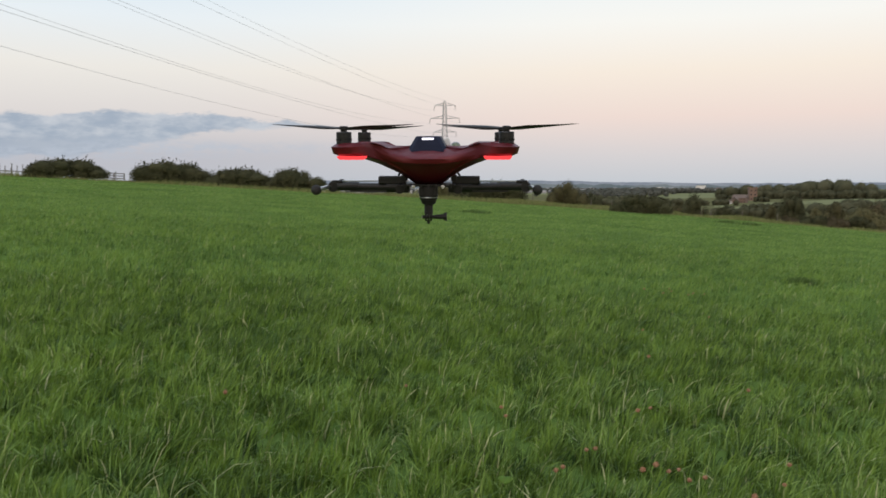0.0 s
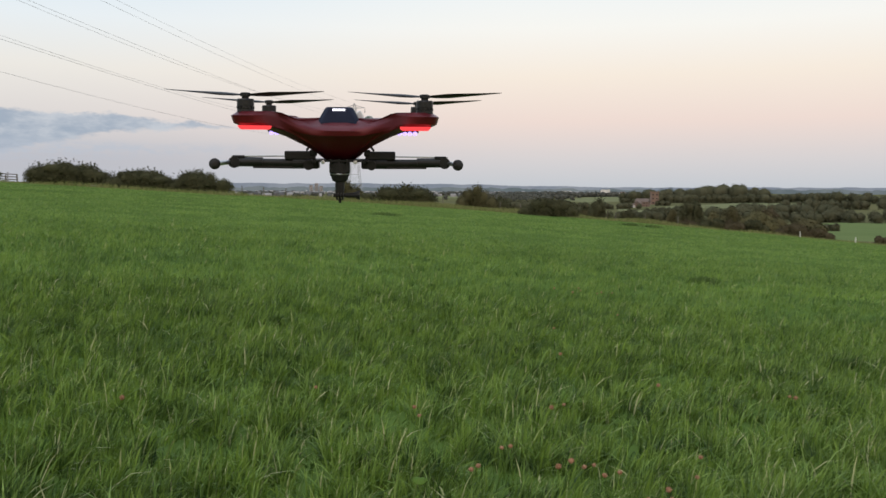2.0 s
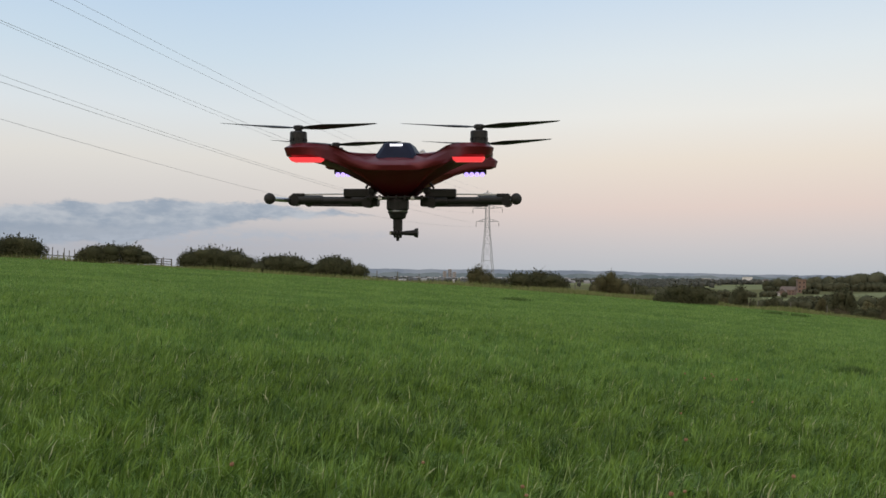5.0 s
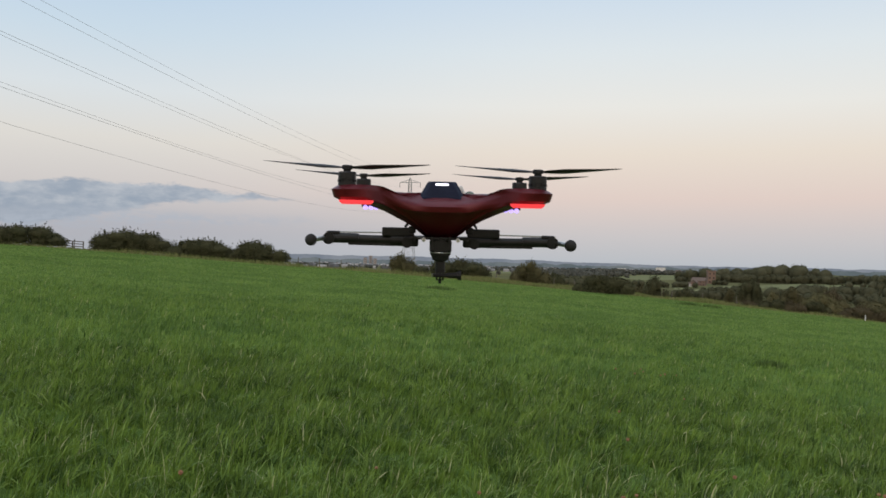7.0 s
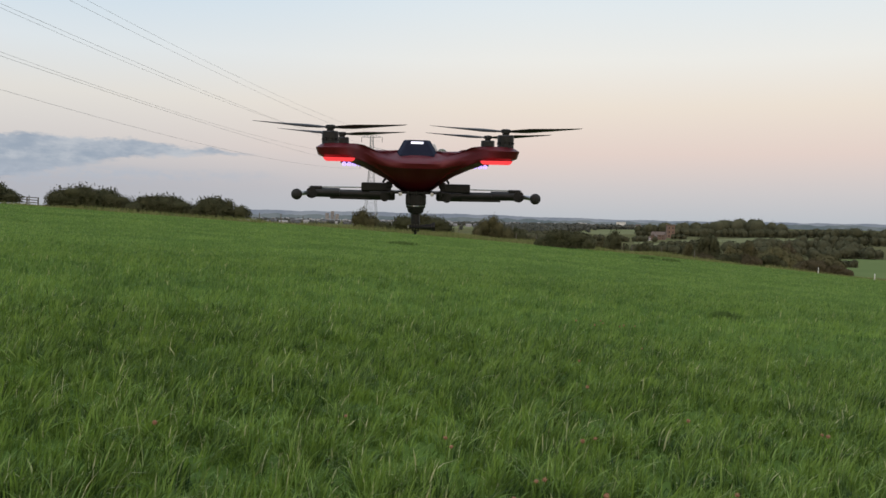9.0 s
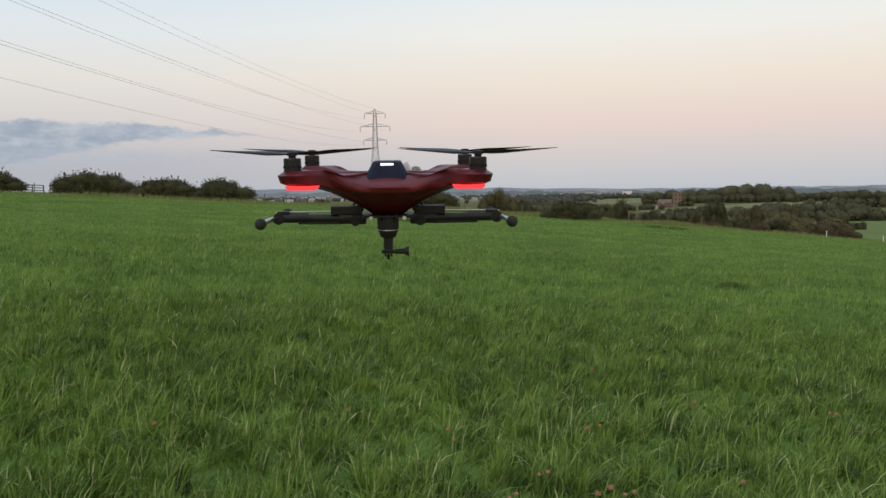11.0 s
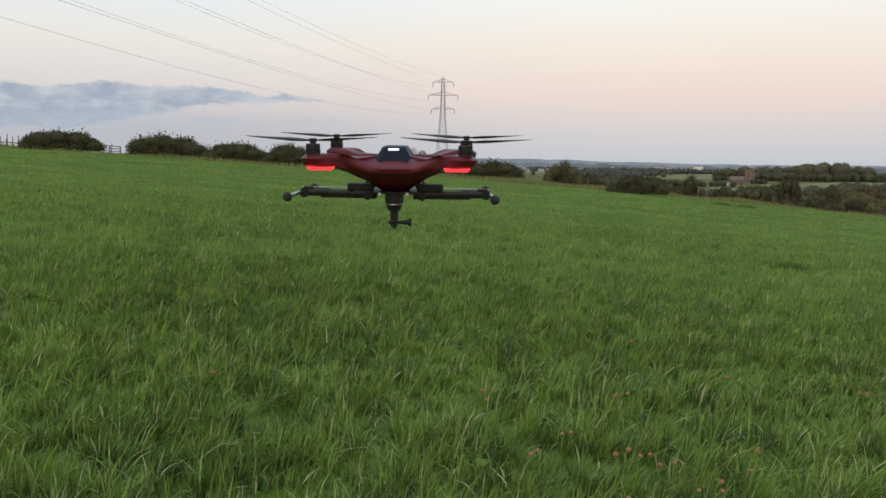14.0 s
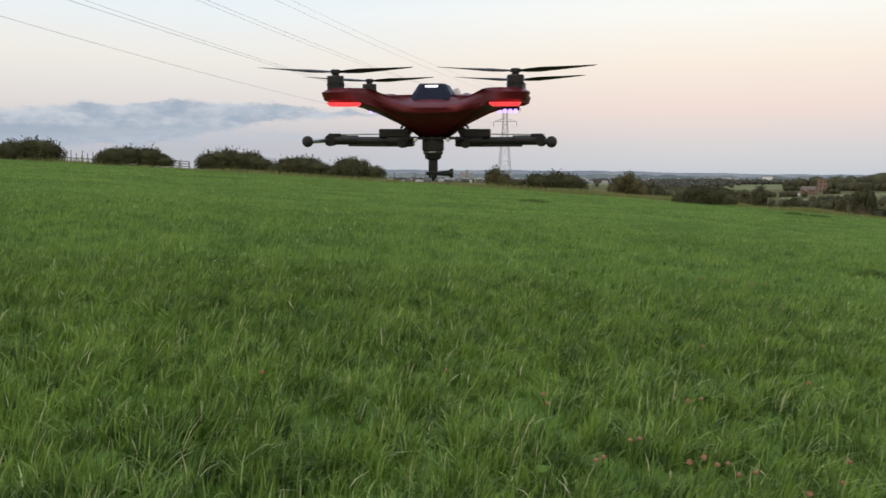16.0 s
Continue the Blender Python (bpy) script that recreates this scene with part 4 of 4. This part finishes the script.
def building(name, az, dist, w, d, h, roof, wall_mat, label, turn=0.0, windows=(3, 2), battlements=False):
    """A far house: walls, pitched or flat roof, windows set into frames."""
    x, y = spot(az, dist)
    z = min(ground_at(x + i * w / 2, y + j * d / 2) for i in (-1, 1) for j in (-1, 1)) - 0.2
    root = tagged(new(name), label, "building")
    root.matrix_world = pose(x, y, z, 0, 0, -az + turn)
    bm = bmesh.new()
    add_box(bm, (0, 0, h / 2), (w, d, h))
    part("wall", bm, wall_mat, root)
    bm = bmesh.new()
    if roof > 0:
        o = 0.35
        a = [bm.verts.new(p) for p in ((-w / 2 - o, -d / 2 - o, h), (-w / 2 - o, d / 2 + o, h), (-w / 2 - o, 0, h + roof))]
        b = [bm.verts.new(p) for p in ((w / 2 + o, -d / 2 - o, h), (w / 2 + o, d / 2 + o, h), (w / 2 + o, 0, h + roof))]
        add_skin(bm, [a, b])
    else:
        add_box(bm, (0, 0, h + 0.15), (w + 0.4, d + 0.4, 0.3))
        if battlements:
            for i in range(5):
                for s in (-1, 1):
                    add_box(bm, (-w / 2 + w * i / 4, s * d / 2, h + 0.75), (w / 9, 0.5, 0.9))
                    add_box(bm, (s * w / 2, -d / 2 + d * i / 4, h + 0.75), (0.5, d / 9, 0.9))
    part("roof", bm, ROOF if roof > 0 else wall_mat, root)
    nx, nz = windows
    for i in range(nx):
        for k in range(nz):
            bm = bmesh.new()
            add_box(bm, (-w / 2 + w * (i + 0.5) / nx, -d / 2 - 0.03, h * (k + 0.5) / nz), (w / nx * 0.3, 0.1, h / nz * 0.4))
            part("window", bm, DARKPANE, root)
    return root


building("church_tower", 19.88, 780, 6.4, 6.4, 10.6, 0, BRICK, "square red-brown brick tower with battlements in the village", 12, (2, 3), True)
building("village_hall", 19.15, 720, 10.5, 7.0, 4.0, 2.8, BRICK, "long red-brown brick house with a pitched roof", -14, (5, 2))
building("cottage", 18.85, 705, 5.5, 5.0, 3.0, 2.4, BRICK, "small brick cottage with its gable to the meadow", 76, (2, 2))
building("cottage", 18.45, 690, 4.2, 4.0, 2.0, 1.3, PALE, "small pale rendered cottage with a brown roof", 20, (3, 1))
building("cottage", 18.03, 690, 3.6, 3.4, 2.0, 1.2, PALE, "small white cottage beside the lane", -10, (2, 1))
building("farmhouse", 10.2, 1090, 6.0, 5.0, 4.5, 2.0, PALE, "lone white farmhouse on the wooded hill", 10, (3, 2))
building("farmhouse", 17.85, 1120, 6.0, 5.0, 5.5, 2.0, PALE, "white farmhouse at the top of the pasture", 30, (2, 2))
building("warehouse", 16.75, 2600, 27, 30, 15, 0, PALE, "long white warehouse on the edge of town", 0, (0, 0))
building("warehouse", 14.2, 2800, 34, 30, 9, 0, PALE, "low white warehouse on the edge of town", 0, (0, 0))
for az, dist, h in ((-2.75, 2500, 24), (-2.4, 2520, 30), (-2.1, 2490, 22)):
    building("tower_block", az, dist, 9, 10, h, 0, CONCRETE, "pale grey block of flats in the far town", 10, (4, 7))


def town(n, seed):
    """Small far roofs and walls, past counting."""
    rs = np.random.RandomState(seed)
    V, F = [], []
    for i in range(n):
        a, r = rs.uniform(-9, 22), rs.uniform(1700, 3100)
        x, y = spot(a, r)
        g = ground_at(x, y)
        w, d, h, o = rs.uniform(5, 14), rs.uniform(5, 9), rs.uniform(3, 5.5), rs.uniform(1.5, 3)
        k = len(V)
        V += [(x - w / 2, y - d / 2, g - 1), (x + w / 2, y - d / 2, g - 1), (x + w / 2, y + d / 2, g - 1), (x - w / 2, y + d / 2, g - 1),
              (x - w / 2, y - d / 2, g + h), (x + w / 2, y - d / 2, g + h), (x + w / 2, y + d / 2, g + h), (x - w / 2, y + d / 2, g + h),
              (x - w / 2, y, g + h + o), (x + w / 2, y, g + h + o)]
        F += [(k, k + 1, k + 5, k + 4), (k + 2, k + 3, k + 7, k + 6), (k + 4, k + 5, k + 9, k + 8), (k + 6, k + 7, k + 8, k + 9), (k + 1, k + 2, k + 6, k + 5), (k + 3, k, k + 4, k + 7)]
    mat = material("town_walls", (0.34, 0.33, 0.32), 0.9, second=(0.09, 0.09, 0.09), scale=0.01, scale2=0.1, island=0.9)
    ob = numpy_mesh("far_town", np.array(V), np.array(F), mat)
    return tagged(ob, "small houses of a town far across the valley", "houses", kind="stuff")


town(520, 61)


# ---- the meadow's edge: fence posts and dry grass ----
def fence_post(x, y, h, lean, mat=POST, label="weathered grey wooden fence post at the field edge"):
    bm = bmesh.new()
    add_tube(bm, (0, 0, -0.3), (0, 0, h - 0.05), 0.055, 0.05, 8)
    add_tube(bm, (0, 0, h - 0.05), (0, 0, h), 0.05, 0.03, 8)
    ob = mesh_ob("fence_post", bm, mat)
    ob.matrix_world = pose(x, y, ground_at(x, y), lean, lean * 0.7, 0)
    return tagged(ob, label, "post", "posts of the field fence")


rs_post = np.random.RandomState(4)
for az in (-33.0, -32.2, -28.7, -28.4, -28.05, -27.7, -27.35, -27.05, -26.7, -26.4, -26.1, -25.8, -21.4, -20.9, -15.2, -7.2, -5.8, -4.4, 6.0, 9.8, 11.2, 17.4, 19.3, 21.4):
    px, py = spot(az, 103.0 / math.cos(radians(az)) * rs_post.uniform(0.99, 1.02))
    fence_post(px, py, rs_post.uniform(1.0, 1.35) + (rs_post.choice([0.05, 0.25]) if -29 < az < -25 else 0.0), rs_post.uniform(-5, 5))

for az, h in ((28.7, 0.75), (31.8, 0.7)):
    px, py = spot(az, 112.0)
    fence_post(px, py, h, 1.0, PALE, "white-painted wooden post at the field edge")


def field_rail(az0, az1, heights, label):
    """A short post-and-rail stretch in a gap of the hedge."""
    root = tagged(new("rail_fence"), label, "fence")
    (x0, y0), (x1, y1) = (spot(a, 104.5 / math.cos(radians(a))) for a in (az0, az1))
    root.matrix_world = pose(x0, y0, ground_at(x0, y0))
    dx, dy, dz = x1 - x0, y1 - y0, ground_at(x1, y1) - ground_at(x0, y0)
    for k in range(4):
        u = k / 3
        part("post", bm_of(add_box, (dx * u, dy * u, dz * u + 0.45), (0.12, 0.12, 1.1)), POST, root)
    for h in heights:
        part("rail", bm_of(add_tube, (0, -0.08, h), (dx, dy - 0.08, dz + h), 0.05, 0.05, 6), POST, root)


field_rail(-22.2, -20.4, (0.35, 0.65, 0.95), "weathered grey rail fence closing a gap in the hedge")
field_rail(-28.9, -25.6, (0.6,), "weathered grey rail fence beside the hedge")


def dry_strip(n, seed):
    rs = np.random.RandomState(seed)
    az = np.concatenate([rs.uniform(-34, 36, n // 2), rs.uniform(3, 24, n - n // 2)])
    y = np.where(az < -7, 94.6, 98.5) + rs.normal(0, 1.1, n) + 3 * value_noise(az * 4, az * 0, 9.0, 5)
    x = y * np.tan(np.radians(az))
    h = rs.uniform(0.2, 0.6, n) * (0.4 + value_noise(x, y, 5.0, 6))
    z = height(x, y) - 0.02
    w = 0.035
    V = np.stack([np.stack([x - w, y, z], 1), np.stack([x + w, y, z], 1), np.stack([x + rs.normal(0, 0.12, n), y + rs.normal(0, 0.12, n), z + h], 1)], 1).reshape(-1, 3)
    ob = numpy_mesh("dry_grass", V, np.arange(3 * n).reshape(-1, 3), STRAW)
    return tagged(ob, "pale dry long grass along the field edge", "grass", kind="stuff")


dry_strip(17000, 71)


# ---- small plants in the near grass ----
def clover(seed, head, tall):
    rs = np.random.RandomState(seed)
    root = tagged(new("clover_flower"), "faded pink-brown clover flower head on a thin stem", "flower", "clover flowers in the grass")
    bm = bmesh.new()
    add_tube(bm, (0, 0, -0.02), (0.006, 0.004, tall * 0.6), 0.0016, 0.0014, 6)
    add_tube(bm, (0.006, 0.004, tall * 0.6), (0.014, 0.0, tall), 0.0014, 0.0012, 6)
    part("stem", bm, DOCK, root)
    bm = bmesh.new()
    add_ball(bm, (0.014, 0, tall + head * 0.6), head * 0.72, (1, 1, 1.05), 10, 8)
    for k in range(70):
        v = Vector(rs.normal(size=3)).normalized()
        if v.z < -0.5:
            continue
        c = Vector((0.014, 0, tall + head * 0.6))
        add_tube(bm, c + v * head * 0.6, c + (v + Vector((0, 0, 0.35))).normalized() * head * rs.uniform(0.95, 1.15), head * 0.13, head * 0.04, 4)
    part("flower_head", bm, CLOVER, root)
    return root


CLOVERS = ((0.53, 3.85), (1.2, 5.05), (1.25, 5.02), (0.76, 4.15), (1.05, 3.99), (1.13, 3.94), (1.22, 3.8), (1.4, 3.63), (1.17, 3.5), (1.29, 3.46), (0.77, 3.32), (0.85, 3.27),
           (0.33, 4.84), (2.12, 5.78), (0.34, 4.65), (2.91, 5.57), (3.0, 5.53), (0.69, 4.11), (0.52, 3.83), (0.95, 3.95), (1.03, 3.88), (1.07, 3.75), (1.66, 6.82), (1.55, 3.75), (1.72, 4.1),
           (3.0, 11.5), (3.12, 11.6), (3.3, 11.4), (3.42, 11.7), (3.55, 11.5), (3.2, 12.0), (2.8, 11.9), (2.9, 9.2), (1.9, 8.1), (-1.3, 4.9), (-0.2, 5.3))
kinds = [clover(81, 0.0125, 0.19), clover(82, 0.0155, 0.175), clover(83, 0.0115, 0.20)]
rs_clo = np.random.RandomState(9)
for i, (x, y) in enumerate(CLOVERS):
    m = pose(x, y, ground_at(x, y), rs_clo.uniform(-12, 12), rs_clo.uniform(-12, 12), rs_clo.uniform(0, 360))
    if i < 3:
        kinds[i].matrix_world = m
    else:
        copy_thing(kinds[i % 3], m)


def leaf_blade(bm, length, width, bend, turn):
    """One broad leaf with a folded midrib, lifting from the root and bending over."""
    rows_ = []
    for k in range(7):
        u = k / 6
        w = width * math.sin(math.pi * min(1, 0.08 + 0.92 * u) ** 0.8) * 0.5
        r, z = length * (u - 0.25 * bend * u * u), length * (0.9 * u - bend * 0.75 * u * u)
        rows_.append([bm.verts.new(Matrix.Rotation(turn, 3, "Z") @ Vector((s * w, r, z + abs(s) * w * 0.25))) for s in (-1, 0, 1)])
    for p, q in zip(rows_, rows_[1:]):
        for i in range(2):
            bm.faces.new((p[i], p[i + 1], q[i + 1], q[i]))


def broad_weed(x, y, count, length, width, seed, label, lift=0.08):
    rs = random.Random(seed)
    root = tagged(new("broadleaf_weed"), label, "plant")
    root.matrix_world = pose(x, y, ground_at(x, y))
    for k in range(count):
        bm = bmesh.new()
        leaf_blade(bm, length * rs.uniform(0.7, 1.1), width * rs.uniform(0.8, 1.1), rs.uniform(0.3, 0.8), 2 * math.pi * k / count + rs.uniform(-0.4, 0.4))
        bmesh.ops.translate(bm, vec=(0, 0, lift), verts=bm.verts)
        bmesh.ops.solidify(bm, geom=bm.faces, thickness=0.0008)
        part("leaf", bm, DOCK, root, smooth=True)
    part("stem", bm_of(add_tube, (0, 0, -0.02), (0, 0, lift + 0.01), 0.004, 0.003, 6), DOCK, root)
    return root


broad_weed(0.28, 3.76, 1, 0.075, 0.062, 1, "pale broad round dock leaf in the grass", 0.13)
broad_weed(1.36, 5.55, 7, 0.13, 0.045, 2, "leafy green dock plant in the grass", 0.05)
broad_weed(1.52, 5.66, 5, 0.11, 0.04, 3, "leafy green dock plant in the grass", 0.05)
broad_weed(-0.55, 5.9, 5, 0.10, 0.035, 4, "small leafy dock plant in the grass", 0.05)


def seed_stalk(x, y, tall, lean, seed):
    """A dry, pale grass stalk with its seed head."""
    rs = random.Random(seed)
    root = tagged(new("grass_stalk"), "dry pale grass stalk with a thin seed head", "grass stalk", "dry stalks in the grass")
    a = rs.uniform(0, 6.28)
    p0, p1, p2 = Vector((0, 0, -0.02)), Vector((lean * 0.4 * math.cos(a), lean * 0.4 * math.sin(a), tall * 0.6)), Vector((lean * math.cos(a), lean * math.sin(a), tall * 0.86))
    bm = bmesh.new()
    add_tube(bm, p0, p1, 0.0012, 0.0010, 5), add_tube(bm, p1, p2, 0.0010, 0.0008, 5)
    part("stalk", bm, STRAW, root)
    bm = bmesh.new()
    p3 = p2 + (p2 - p1).normalized() * tall * 0.16 + Vector((lean * 0.2, 0, -0.01))
    add_tube(bm, p2, (p2 + p3) / 2, 0.0012, 0.0026, 6), add_tube(bm, (p2 + p3) / 2, p3, 0.0026, 0.0005, 6)
    part("seed_head", bm, STRAW, root)
    root.matrix_world = pose(x, y, ground_at(x, y))
    return root


for i, (x, y) in enumerate(((-0.85, 3.95), (-1.28, 3.85), (0.22, 3.5), (-0.62, 3.7), (-1.6, 4.4), (-0.2, 4.6), (-2.0, 5.2), (0.9, 4.7), (1.9, 4.5), (-1.1, 5.4), (-0.3, 3.55), (2.4, 5.0))):
    seed_stalk(x, y, 0.24 + 0.03 * (i % 4), 0.05 + 0.02 * (i % 3), 100 + i)


# darker, ranker tufts that stand out across the field
def rank_tuft(az, dist, w, d, h, seed):
    rs = np.random.RandomState(seed)
    n = 420
    x0, y0 = spot(az, dist)
    x, y = x0 + rs.normal(0, w * 0.27, n), y0 + rs.normal(0, d * 0.27, n)
    z = height(x, y) - 0.02
    hh = h * rs.uniform(0.4, 1.1, n)
    s = 0.008 + 0.0006 * dist
    a = rs.uniform(0, 6.28, n)
    V = np.stack([np.stack([x - s * np.cos(a), y - s * np.sin(a), z], 1), np.stack([x + s * np.cos(a), y + s * np.sin(a), z], 1),
                  np.stack([x + rs.normal(0, 0.3, n) * hh, y + rs.normal(0, 0.3, n) * hh, z + hh], 1)], 1).reshape(-1, 3)
    ob = numpy_mesh("rank_grass", V, np.arange(3 * n).reshape(-1, 3), RANK)
    return tagged(ob, "dark rank tuft of nettles and grass in the meadow", "grass", kind="stuff")


RANK = material("rank_leaves", (0.075, 0.13, 0.035), 0.7, second=(0.13, 0.20, 0.055), scale=1.0, scale2=12.0, island=0.5, spec=0.2, translucent=0.2)
for az, dist, w, d, h, seed in ((2.2, 52, 1.5, 1.0, 0.22, 1), (23.0, 17.6, 0.5, 0.3, 0.17, 2), (18.4, 78, 1.4, 1.0, 0.26, 4), (19.8, 76, 1.2, 1.0, 0.26, 5)):
    rank_tuft(az, dist, w, d, h, seed)
